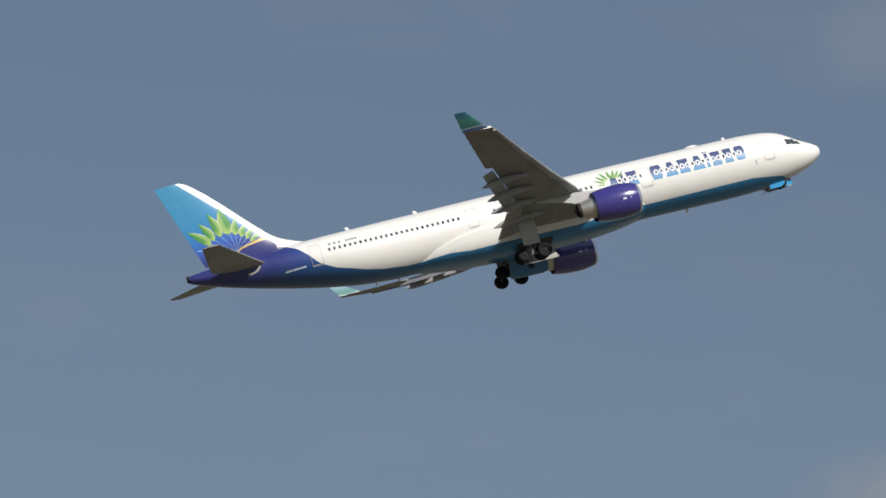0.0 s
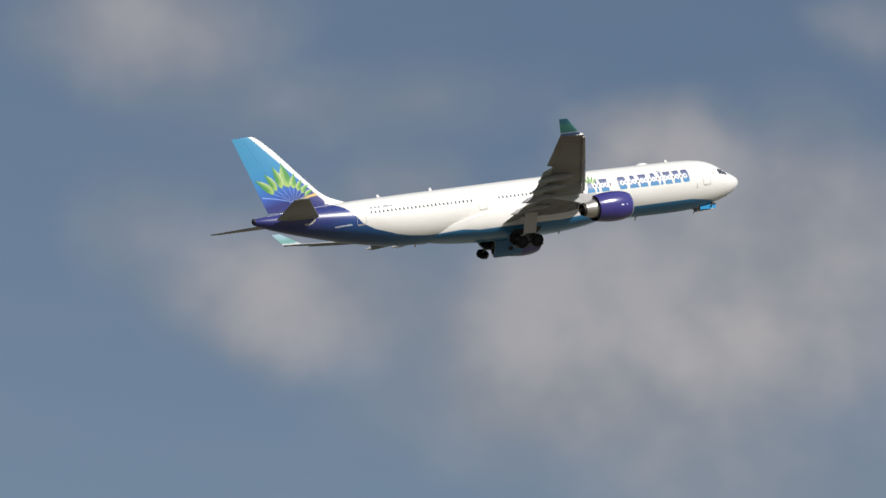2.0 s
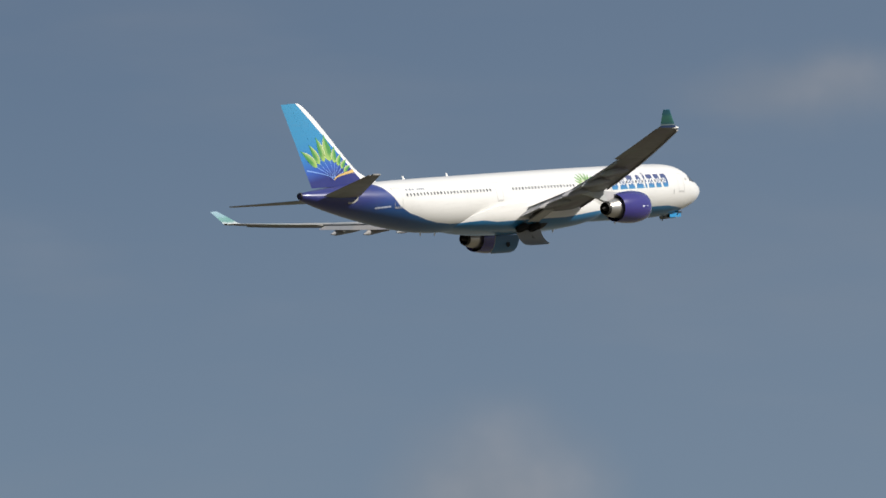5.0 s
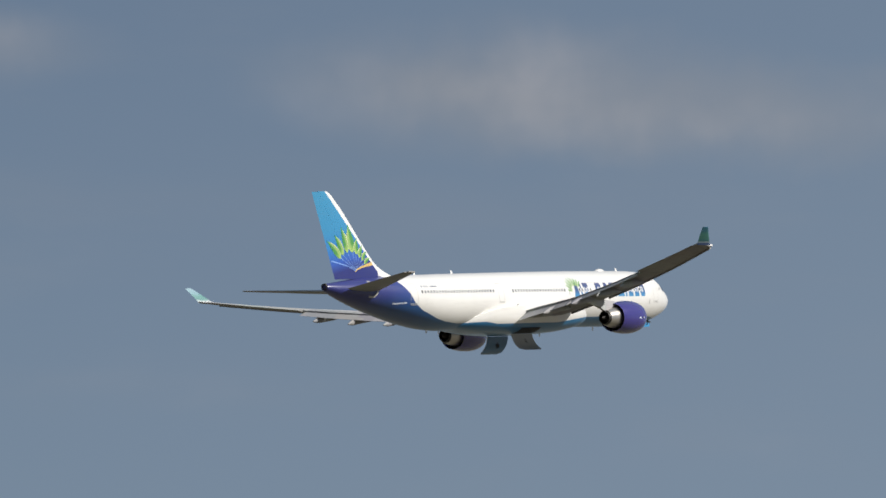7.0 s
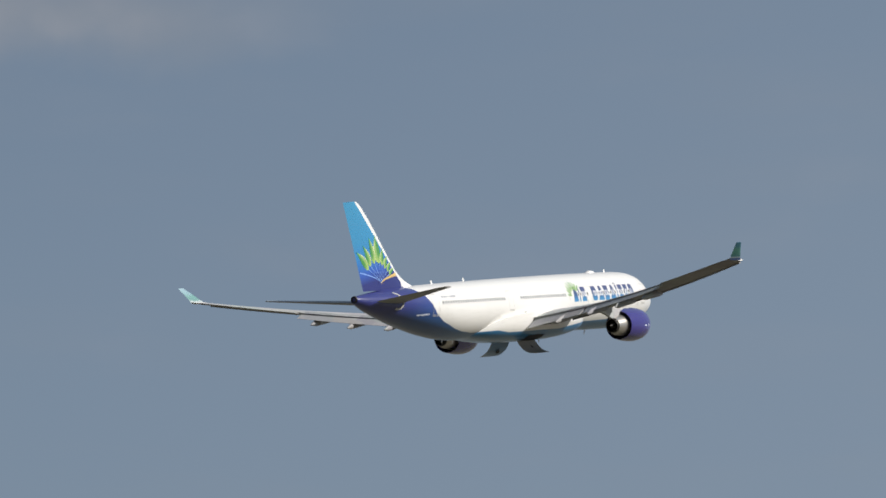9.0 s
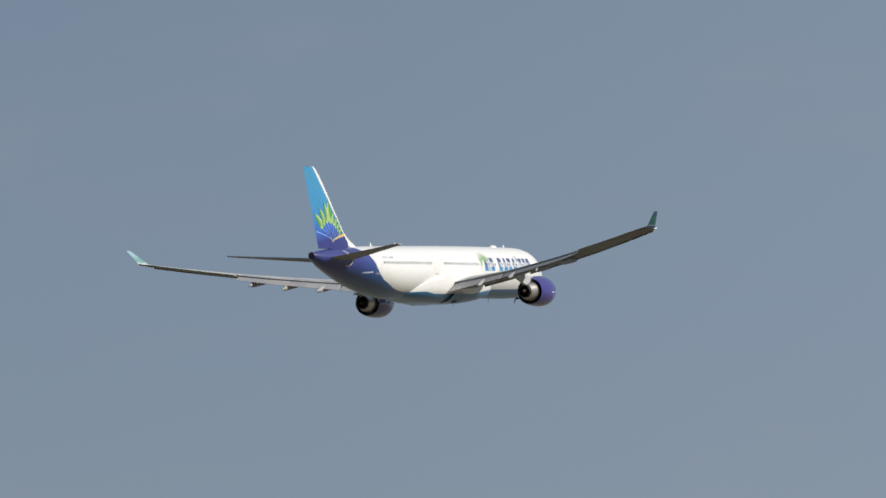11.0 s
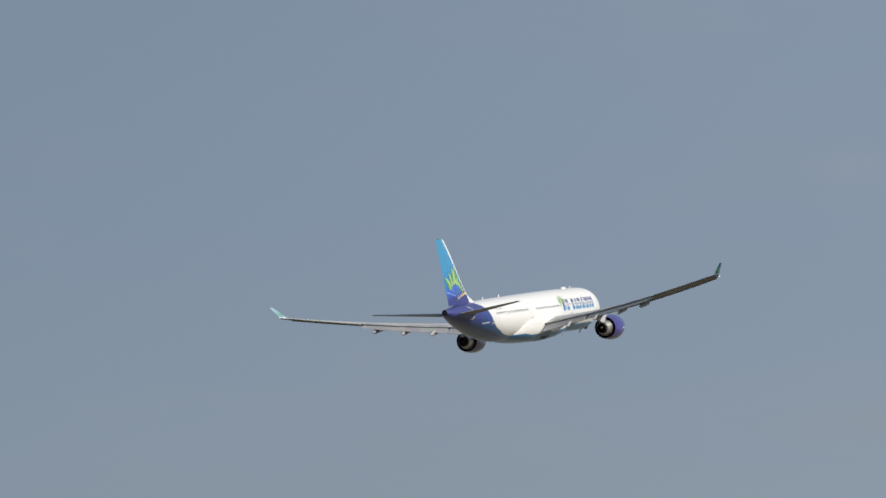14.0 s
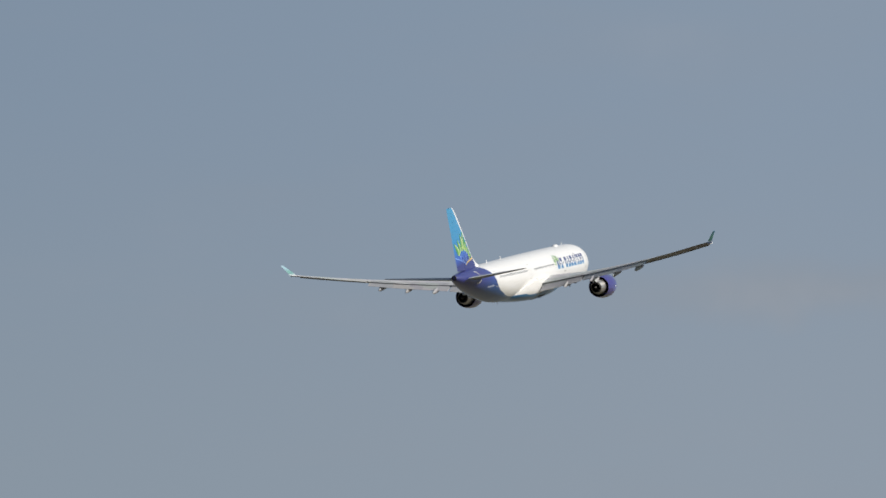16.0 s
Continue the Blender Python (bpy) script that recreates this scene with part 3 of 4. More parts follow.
def make_fin():
    bm = bmesh.new()
    zs = [1.6 + 0.0, 2.2, 2.5, 2.8, 3.13, 3.5, 4.0, 4.8, 6, 7.5, 9, 10.0, 10.4, 10.62, 10.7]
    rings = []
    for z in zs:
        zz = max(z, 2.2)
        le, te = fin_edges(zz)
        rings.append([Vector((p.x, p.y, z)) for p in fin_ring(zz, le, hinge(zz))])
    loft(bm, rings)
    fin = part("vertical_fin", bm, FIN, airliner, "cyan-to-indigo tail fin with white leading edge and green leaves")
    bm = bmesh.new()
    loft(bm, [fin_ring(z, hinge(z) + 0.010, fin_edges(z)[1]) for z in (2.25, 3.5, 5, 7, 9, 10.3, 10.66)])
    part("rudder", bm, FIN, fin, "cyan and indigo rudder")
    # palm leaves: base, tip, half width
    leaves = [((59.72, 4.26), (61.75, 5.97), 0.36), ((59.33, 4.57), (60.55, 6.55), 0.36), ((58.66, 4.78), (59.45, 7.30), 0.40), ((57.82, 4.80), (58.21, 7.55), 0.58),
              ((57.28, 4.60), (56.85, 6.30), 0.36), ((56.85, 4.32), (56.02, 5.50), 0.30), ((56.42, 4.05), (55.32, 4.90), 0.26), ((56.10, 3.72), (54.80, 4.28), 0.20)]
    root = (57.55, 3.10)
    for side in (-1, 1):
        for (bs, bz), (ts, tz), wd in leaves:
            bm = bmesh.new()
            along = bm.verts.layers.float_vector.new("along")
            d = Vector((ts - bs, tz - bz))
            nrm = Vector((-d.y, d.x)).normalized()
            rows = []
            for j in range(21):
                u = j / 20
                w = 1.18 * wd * (math.sin(math.pi * min(1, u ** 0.66)) ** 1.05) * (1.0 - 0.16 * (j % 2))
                bend = 0.10 * math.sin(math.pi * u) * (1 if bs > 58 else -1)
                row = []
                for c in (-1, -0.5, -0.12, 0.12, 0.5, 1):
                    s, z = bs + d.x * u + nrm.x * (c * w + bend), bz + d.y * u + nrm.y * (c * w + bend)
                    v = bm.verts.new(V(s, side * (fin_half(s, z) + 0.014), z))
                    v[along] = (u, abs(c), c * (1 if bs > 58.4 else -1))
                    row.append(v)
                rows.append(row)
            for a, b in zip(rows, rows[1:]):
                for i in range(5):
                    bm.faces.new((a[i], a[i + 1], b[i + 1], b[i]))
            part("painted_leaf", bm, LEAF, fin)
            # stalk from the fan's root
            bm = bmesh.new()
            strip(bm, [(root[0] + (bs - root[0]) * k / 8, root[1] + (bz - root[1]) * k / 8) for k in range(9)], 0.035, side, 0.010)
            part("leaf_stalk", bm, LIGHTLINE, fin)
        bm = bmesh.new()
        strip(bm, [(57.60 - 3.05 * (k / 10), 2.95 + 0.78 * (k / 10) ** 0.55) for k in range(11)], 0.16, side, 0.012)
        part("painted_arc", bm, TAN, fin, "tan painted arc")
        bm = bmesh.new()
        strip(bm, [(57.60 + 3.6 * (k / 10), 2.95 + 1.05 * (k / 10) ** 0.6) for k in range(11)], 0.07, side, 0.011)
        part("painted_arc", bm, LIGHTLINE, fin, "pale blue painted arc")
    return fin


def strip(bm, line, half, side, out):
    rows = []
    for i, p in enumerate(line):
        a, b = line[max(0, i - 1)], line[min(len(line) - 1, i + 1)]
        d = Vector((b[0] - a[0], b[1] - a[1])).normalized()
        w = half * (0.35 + 0.65 * i / (len(line) - 1))
        row = []
        for c in (-1, 1):
            s, z = p[0] - d.y * c * w, p[1] + d.x * c * w
            row.append(bm.verts.new(V(s, side * (fin_half(s, max(z, 2.3)) + out), z)))
        rows.append(row)
    for a, b in zip(rows, rows[1:]):
        bm.faces.new((a[0], a[1], b[1], b[0]))


def stab_ring(y, side, u0, u1, n=12):
    le = 55.1 + (y - 1.0) * 0.735
    te = 60.7 + (y - 1.0) * 0.275
    z = 1.10 + (y - 1.0) * 0.112
    ch = te - le
    us = [u0 + (u1 - u0) * (1 - math.cos(math.pi * i / n)) / 2 for i in range(n + 1)]
    pts = [(u, foil(u, 0.085)) for u in us] + [(u, -foil(u, 0.085)) for u in us[::-1]]
    inc = radians(-2.0)
    return [V(le + u * ch, side * y, z + h * ch - (u - 0.4) * ch * math.sin(inc)) for u, h in pts]


def make_stabilizer(side):
    bm = bmesh.new()
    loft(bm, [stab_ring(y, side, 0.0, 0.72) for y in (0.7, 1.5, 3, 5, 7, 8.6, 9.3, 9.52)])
    lit_tops(bm)
    stab = part("horizontal_stabilizer", bm, [STAB, LIT_GREY], airliner, "grey swept tailplane")
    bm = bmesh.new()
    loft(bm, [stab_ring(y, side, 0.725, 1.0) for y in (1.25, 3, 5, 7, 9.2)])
    lit_tops(bm)
    part("elevator", bm, [STAB, LIT_GREY], stab)
    # pale rubbing plate round the pivot
    bm = bmesh.new()
    rows = []
    for j in range(17):
        a = radians(95) + radians(200) * j / 16
        row = []
        for r in (0.62, 0.78):
            s, z = 57.1 + 1.25 * r * math.cos(a), 1.15 + 1.1 * r * math.sin(a)
            row.append(bm.verts.new(skin(s, z, side, 0.02)[0]))
        rows.append(row)
    for a, b in zip(rows, rows[1:]):
        bm.faces.new((a[0], a[1], b[1], b[0]))
    part("pivot_plate", bm, GREYWHITE, stab, "pale scuffed pivot plate")
    return stab


for side in (-1, 1):
    make_wing(side)
    make_engine(side)
    make_stabilizer(side)
make_fin()


# ---- landing gear, its doors and bays ----
def belly_z(s, y):
    w = smooth_table(s, [18.8, 23.5, 26, 29, 32, 34.5, 39.4], [2.20, 3.12, 3.25, 3.30, 3.30, 3.22, 1.40])
    d = smooth_table(s, [18.8, 23.5, 26, 29, 32, 34.5, 39.4], [-2.66, -3.30, -3.42, -3.46, -3.46, -3.38, -2.66])
    h = smooth_table(s, [18.8, 23.5, 26, 29, 32, 34.5, 39.4], [-1.51, -0.76, -0.66, -0.66, -0.74, -0.91, -2.16])
    c = min(0.999, abs(y) / w) ** (1 / 0.62)
    return h + (d - h) * math.sqrt(1 - c * c) ** 0.75


def wheel_mesh(radius, width):
    bm = bmesh.new()
    k = 28
    prof = [(0.42, 0.30), (0.62, 0.44), (0.80, 0.50), (0.93, 0.44), (1.0, 0.24), (1.0, -0.24), (0.93, -0.44), (0.80, -0.50), (0.62, -0.44), (0.42, -0.30)]
    rows = loft(bm, [[Vector((r * radius * math.cos(2 * math.pi * i / k), w * width, r * radius * math.sin(2 * math.pi * i / k))) for i in range(k)] for r, w in prof], False)
    for f in bm.faces:
        f.material_index = 0
    n = len(bm.faces)
    for w, r0 in ((0.26, 0.56), (-0.26, 0.56)):
        loft(bm, [[Vector((r * radius * math.cos(2 * math.pi * i / k), v * width, r * radius * math.sin(2 * math.pi * i / k))) for i in range(k)] for r, v in ((0.60, w * 1.5), (0.5, w * 0.9), (0.30, w * 0.8), (0.18, w * 1.6), (0.02, w * 1.7))], False)
    bm.faces.ensure_lookup_table()
    for i, f in enumerate(bm.faces):
        f.material_index = 0 if i < n else 1
        f.smooth = True
    me = bpy.data.meshes.new("wheel")
    bm.to_mesh(me)
    bm.free()
    me.materials.append(RUBBER)
    me.materials.append(RIM)
    return me


WHEEL, NOSEWHEEL = wheel_mesh(0.69, 0.48), wheel_mesh(0.52, 0.36)


def make_main_gear(side):
    at = Matrix.Translation(V(31.5, side * 5.3, -1.5))
    bm = bmesh.new()
    tube(bm, (0, 0, 0.25), (0, 0, -1.9), 0.24, 0.22)
    tube(bm, (0, 0, -1.9), (0, 0, -3.2), 0.15)
    tube(bm, (-1.1, 0, -3.2), (1.1, 0, -3.2), 0.15)
    for x in (-0.99, 0.99):
        tube(bm, (x, -0.75, -3.2), (x, 0.75, -3.2), 0.09)
    tube(bm, (0.25, 0, -1.5), (0.45, 0, -2.4), 0.06)
    tube(bm, (0.45, 0, -2.4), (0.22, 0, -3.0), 0.06)
    gear = part("main_landing_gear", bm, STEEL, airliner, "four-wheel main gear leg folding inwards", at=at)
    for x in (-0.99, 0.99):
        for y in (-0.7, 0.7):
            share("wheel", WHEEL, gear, Matrix.Translation((x, y, -3.2)), "black tyre on a grey rim")
    bm = bmesh.new()
    box(bm, (-0.75, side * 0.42, -2.35), (0.85, side * 0.50, 0.0), 0.03)
    part("leg_door", bm, GREYWHITE, gear, "grey-white door carried on the leg")
    return gear


def make_belly_door(side):
    s0, s1, y0 = 28.3, 32.1, 1.35
    origin = V(30.2, side * y0, belly_z(30.2, y0) - 0.05)
    bm = bmesh.new()
    rows = []
    for inner in (0, 1):
        grid = []
        for i in range(9):
            s = s0 + (s1 - s0) * i / 8
            row = []
            for j in range(9):
                u = j / 8
                y = y0 + 1.72 * u - (0.14 if j == 8 and i in (0, 8) else 0)
                z = belly_z(s, y) - 0.05 + inner * (0.09 - 0.03 * u)
                row.append(bm.verts.new(V(s, side * y, z) - origin))
            grid.append(row)
        rows.append(grid)
        for a, b in zip(grid, grid[1:]):
            for j in range(8):
                f = bm.faces.new((a[j], a[j + 1], b[j + 1], b[j]))
                f.material_index = inner
    lo, hi = rows
    rim = [(0, j) for j in range(9)] + [(i, 8) for i in range(1, 9)] + [(8, j) for j in range(7, -1, -1)] + [(i, 0) for i in range(7, 0, -1)]
    for a, b in zip(rim, rim[1:] + rim[:1]):
        f = bm.faces.new((lo[a[0]][a[1]], lo[b[0]][b[1]], hi[b[0]][b[1]], hi[a[0]][a[1]]))
        f.material_index = 1
    door = part("belly_gear_door", bm, [BELLYBLUE, GREYWHITE], airliner, "curved belly door, blue outside and pale inside", at=Matrix.Translation(origin))
    bm = bmesh.new()
    tube(bm, (0.3, side * 0.5, 0.16), (0.5, side * 1.15, 0.42), 0.05)
    tube(bm, (0.1, side * 0.55, 0.16), (0.3, side * 1.15, 0.42), 0.05)
    box(bm, (-0.1, side * 0.9 - 0.2, 0.18), (0.45, side * 0.9 + 0.2, 0.24), 0.02)
    part("door_bracket", bm, BAY, door, "dark hinge bracket")
    # the open bay above it
    bm = bmesh.new()
    grid = [[bm.verts.new(V(s0 + 0.1 + (s1 - s0 - 0.2) * i / 8, side * (y0 + 0.06 + 1.20 * j / 6), belly_z(s0 + (s1 - s0) * i / 8, y0 + 1.22 * j / 6) - 0.022)) for j in range(7)] for i in range(9)]
    for a, b in zip(grid, grid[1:]):
        for j in range(6):
            bm.faces.new((a[j], a[j + 1], b[j + 1], b[j]))
    part("wheel_bay", bm, BAY, airliner, "dark open wheel bay")
    return door


def make_nose_gear():
    doors = []
    for side in (-1, 1):
        origin = V(4.65, side * 0.52, -2.42)
        bm = bmesh.new()
        grid = []
        for k in (0, 1):
            rows = []
            for i in range(7):
                s = 3.45 + 2.4 * i / 6
                t, b, w = hull(s)
                row = []
                for j in range(4):
                    u = j / 3
                    row.append(bm.verts.new(V(s, side * (0.52 - 0.50 * u), b + (0.0 if k else -0.05) + 0.02 * (1 - u)) - origin))
                rows.append(row)
            grid.append(rows)
            for a, b in zip(rows, rows[1:]):
                for j in range(3):
                    f = bm.faces.new((a[j], a[j + 1], b[j + 1], b[j]))
                    f.material_index = k
        lo, hi = grid
        rim = [(0, j) for j in range(4)] + [(i, 3) for i in range(1, 7)] + [(6, j) for j in range(2, -1, -1)] + [(i, 0) for i in range(5, 0, -1)]
        for a, b in zip(rim, rim[1:] + rim[:1]):
            bm.faces.new((lo[a[0]][a[1]], lo[b[0]][b[1]], hi[b[0]][b[1]], hi[a[0]][a[1]]))
        doors.append((side, part("nose_gear_door", bm, [DOORBLUE, GREYWHITE], airliner, "bright blue nose gear door", at=Matrix.Translation(origin)), origin))
    bm = bmesh.new()
    box(bm, V(5.85, -0.48, hull(5.0)[1] + 0.0), V(3.5, 0.48, hull(5.0)[1] + 0.16), 0.01)
    part("wheel_bay", bm, BAY, airliner, "dark nose wheel bay")
    at = Matrix.Translation(V(6.5, 0, -2.25))
    bm = bmesh.new()
    tube(bm, (0, 0, 0), (0, 0, -1.2), 0.13)
    tube(bm, (0, 0, -1.2), (0, 0, -2.0), 0.09)
    tube(bm, (0, -0.4, -2.0), (0, 0.4, -2.0), 0.06)
    tube(bm, (-0.1, 0, -0.9), (-0.9, 0, -0.1), 0.06)
    gear = part("nose_landing_gear", bm, STEEL, airliner, "two-wheel nose gear leg folding forwards", at=at)
    for y in (-0.32, 0.32):
        share("wheel", NOSEWHEEL, gear, Matrix.Translation((0, y, -2.0)), "black tyre on a grey rim")
    for side in (-1, 1):
        bm = bmesh.new()
        box(bm, (-0.42, side * 0.34 - 0.02, -0.72), (0.30, side * 0.34 + 0.02, -0.12), 0.01)
        part("leg_door", bm, GREYWHITE, gear, "small door carried on the leg")
    return doors, gear


main_gears = [(side, make_main_gear(side)) for side in (-1, 1)]
belly_doors = [(side, make_belly_door(side)) for side in (-1, 1)]
nose_doors, nose_gear = make_nose_gear()


# ---- cabin: windows, doors, markings ----
def patch(bm, s0, s1, z0, z1, side, out, ns=4, nz=4, slant=0.0, layer=0):
    grid = []
    for i in range(ns + 1):
        row = []
        for j in range(nz + 1):
            u = j / nz
            row.append(bm.verts.new(skin(s0 + (s1 - s0) * i / ns + slant * u, z0 + (z1 - z0) * u, side, out)[0]))
        grid.append(row)
    for a, b in zip(grid, grid[1:]):
        for j in range(nz):
            bm.faces.new((a[j], a[j + 1], b[j + 1], b[j])).material_index = layer


def window_mesh():
    """A rounded pane in a raised surround, facing along +Y."""
    bm = bmesh.new()
    k = 12

    def loop(w, h, y):
        pts = []
        for i in range(k):
            a = 2 * math.pi * i / k
            c, s = math.cos(a), math.sin(a)
            pts.append(Vector((math.copysign(abs(c) ** 0.7, c) * w, y, math.copysign(abs(s) ** 0.7, s) * h)))
        return pts
    rows = loft(bm, [loop(0.185, 0.235, 0.0), loop(0.17, 0.22, 0.016), loop(0.118, 0.172, 0.016), loop(0.113, 0.167, 0.006)], False)
    f = bm.faces.new(rows[-1])
    f.material_index = 1
    bmesh.ops.recalc_face_normals(bm, faces=bm.faces)
    me = bpy.data.meshes.new("window")
    bm.to_mesh(me)
    bm.free()
    me.materials.append(RING)
    me.materials.append(PANE)
    return me


def make_cabin():
    me = window_mesh()
    runs = [(49.6, 26), (33.2, 20), (20.6, 5), (16.9, 17)]
    for side in (-1, 1):
        for start, count in runs:
            for i in range(count):
                p, nrm = skin(start - (0.512 if start > 20.7 else 0.5275) * i, 0.74, side, 0.0)
                tilt = math.degrees(math.asin(nrm.z))
                m = Matrix.Translation(p) @ pose(0, 0, 0, 0, 0, 0 if side > 0 else 180) @ pose(0, 0, 0, tilt, 0, 0)
                share("window", me, fuselage, m)
        # cabin doors: outline, recessed gap and small pane
        for s, z0, z1, w in ((5.6, -0.50, 1.40, 0.55), (18.05, -0.40, 1.50, 0.55), (35.5, -0.38, 1.50, 0.50), (50.95, -0.42, 1.56, 0.55)):
            bm = bmesh.new()
            t = 0.035
            patch(bm, s - w, s - w + t, z0, z1, side, 0.012, 1, 10)
            patch(bm, s + w - t, s + w, z0, z1, side, 0.012, 1, 10)
            patch(bm, s - w + t, s + w - t, z0, z0 + t * 1.6, side, 0.012, 3, 1)
            patch(bm, s - w + t, s + w - t, z1 - t, z1, side, 0.012, 3, 1)
            door = part("cabin_door", bm, GREYWHITE if s > 50 else SEAM, fuselage, "closed cabin door with a grey outline")
            bm = bmesh.new()
            patch(bm, s - 0.09, s + 0.09, 0.72, 0.98, side, 0.014, 2, 2)
            part("pane", bm, RING, door)
            bm = bmesh.new()
            patch(bm, s - 0.5, s + 0.5, z0 - 0.10, z0 - 0.05, side, 0.014, 3, 1)
            part("sill", bm, SEAM, door)
        # cockpit glazing
        for s0, s1, z0, z1, sl in ((2.96, 3.46, 0.58, 1.16, 0.05), (2.44, 2.90, 0.52, 1.12, 0.10), (1.98, 2.38, 0.46, 0.86, 0.16)):
            bm = bmesh.new()
            patch(bm, s0, s1, z0, z1, side, 0.016, 4, 5, sl)
            part("cockpit_window", bm, PANE, fuselage, "dark cockpit window")
        # registration and other unread marks stay bars
        bars = [(49.3, 49.52, 1.17, 1.37, MARK), (48.8, 49.02, 1.17, 1.37, MARK), (48.35, 48.55, 1.17, 1.37, MARK)]
        bars += [(46.75 + 0.3 * i, 46.96 + 0.3 * i, 1.19, 1.35, MARK) for i in range(4)]
        bars += [(52.1 + i * 0.165, 52.22 + i * 0.165, -0.36 - 0.004 * i, -0.21 - 0.004 * i, PALEMARK) for i in range(12)]
        bars += [(4.3, 4.42, 0.62, 0.95, SEAM), (3.95, 4.2, 0.75, 0.85, SEAM), (4.5, 4.62, 0.7, 0.85, SEAM), (7.0, 7.12, -0.75, -0.3, SEAM), (22.6, 22.7, 0.2, 0.7, SEAM)]
        for a, b, c, d, mat in bars:
            bm = bmesh.new()
            patch(bm, a, b, c, d, side, 0.012, 1, 2)
            part("marking_bar", bm, mat, fuselage, smooth=False)


def make_emblem():
    """The airline's title as plain painted shapes, and the small palm fan beside it."""
    # aft edge, forward edge, kind of shape
    shapes = [(21.75, 20.60, "wedge"), (20.45, 20.10, "slab"), (19.90, 18.70, "block"), (17.50, 16.25, "drum"), (16.10, 14.75, "wedge"), (14.70, 13.50, "block"),
              (13.35, 12.00, "wedge"), (11.90, 11.50, "slab"), (11.35, 10.25, "block"), (10.10, 9.10, "block"), (8.95, 7.85, "drum")]
    z0, z1 = 0.02, 1.46

    def bump(u, mid, wide):
        return max(0.0, 1 - ((u - mid) / wide) ** 2) ** 0.5

    def edges_at(kind, u):
        """Aft and forward edge of each of two pieces, as shares of the half width, aft positive."""
        if kind == "wedge":
            w = 0.98 - 0.62 * u
            return (w, 0.0), (0.0, -w)
        if kind == "slab":
            return (0.9, 0.0), (0.0, -0.9)
        if kind == "drum":
            w = 0.55 + 0.40 * bump(u, 0.5, 0.52)
            return (w, 0.0), (0.0, -w)
        w = 0.80 + 0.12 * abs(2 * u - 1)
        return (w, 0.0), (0.0, -w)

    for side in (-1, 1):
        for aft, fwd, kind in shapes:
            bm = bmesh.new()
            mid, half = (aft + fwd) / 2, (aft - fwd) / 2 - 0.03
            rows = []
            for j in range(25):
                u = j / 24
                z = z0 + (z1 - z0) * u
                rows.append([[bm.verts.new(skin(mid + half * x, z, side, 0.012)[0]) for x in pair] for pair in edges_at(kind, u)])
            for p, q in zip(rows, rows[1:]):
                for i in range(2):
                    bm.faces.new((p[i][0], p[i][1], q[i][1], q[i][0]))
            part("title_shape", bm, LETTER, fuselage, "blue painted title shape")
            # white flower rings round the cabin windows that the shapes cover
            bm = bmesh.new()
            for k in range(34):
                s = (20.6 if (k < 17) else 16.9) - 0.5275 * (k % 17)
                if ((k < 17) and k % 17 > 4) or not fwd - 0.05 < s < aft + 0.05:
                    continue
                ring = [[bm.verts.new(skin(s + r * math.cos(a), 0.74 + 1.15 * r * math.sin(a), side, 0.016)[0]) for r in (0.17, 0.245)] for a in [math.pi * m / 6 for m in range(12)]]
                for p, q in zip(ring, ring[1:] + ring[:1]):
                    bm.faces.new((p[0], p[1], q[1], q[0]))
            if bm.verts:
                part("window_ring", bm, RING, fuselage, "white painted rings round windows")
        bm = bmesh.new()
        for x in (-0.12, 0.12):
            patch(bm, 11.7 + x - 0.07, 11.7 + x + 0.07, 1.52, 1.68, side, 0.012, 1, 1)
        part("title_dot", bm, LETTER, fuselage)
        for (bs, bz), (ts, tz), wd in (((21.95, 0.77), (23.0, 1.27), 0.10), ((21.85, 0.97), (22.75, 1.67), 0.12), ((21.65, 1.07), (22.2, 1.97), 0.13), ((21.4, 1.12), (21.45, 2.07), 0.14), ((21.15, 1.12), (20.8, 2.02), 0.13), ((20.95, 1.07), (20.35, 1.87), 0.11), ((20.75, 1.02), (19.95, 1.67), 0.09), ((22.0, 0.62), (22.9, 0.77), 0.08)):
            bm = bmesh.new()
            along = bm.verts.layers.float_vector.new("along")
            d = Vector((ts - bs, tz - bz))
            nrm = Vector((-d.y, d.x)).normalized()
            rows = []
            for j in range(9):
                u = j / 8
                w = wd * math.sin(math.pi * min(1, u ** 0.8)) ** 0.8 + 0.01
                row = []
                for c in (-1, 0, 1):
                    v = bm.verts.new(skin(bs + d.x * u + nrm.x * c * w, bz + d.y * u + nrm.y * c * w, side, 0.013)[0])
                    v[along] = (u, abs(c), 0)
                    row.append(v)
                rows.append(row)
            for p, q in zip(rows, rows[1:]):
                for i in range(2):
                    bm.faces.new((p[i], p[i + 1], q[i + 1], q[i]))
            part("painted_leaf", bm, LEAF, fuselage, "small green painted leaf")


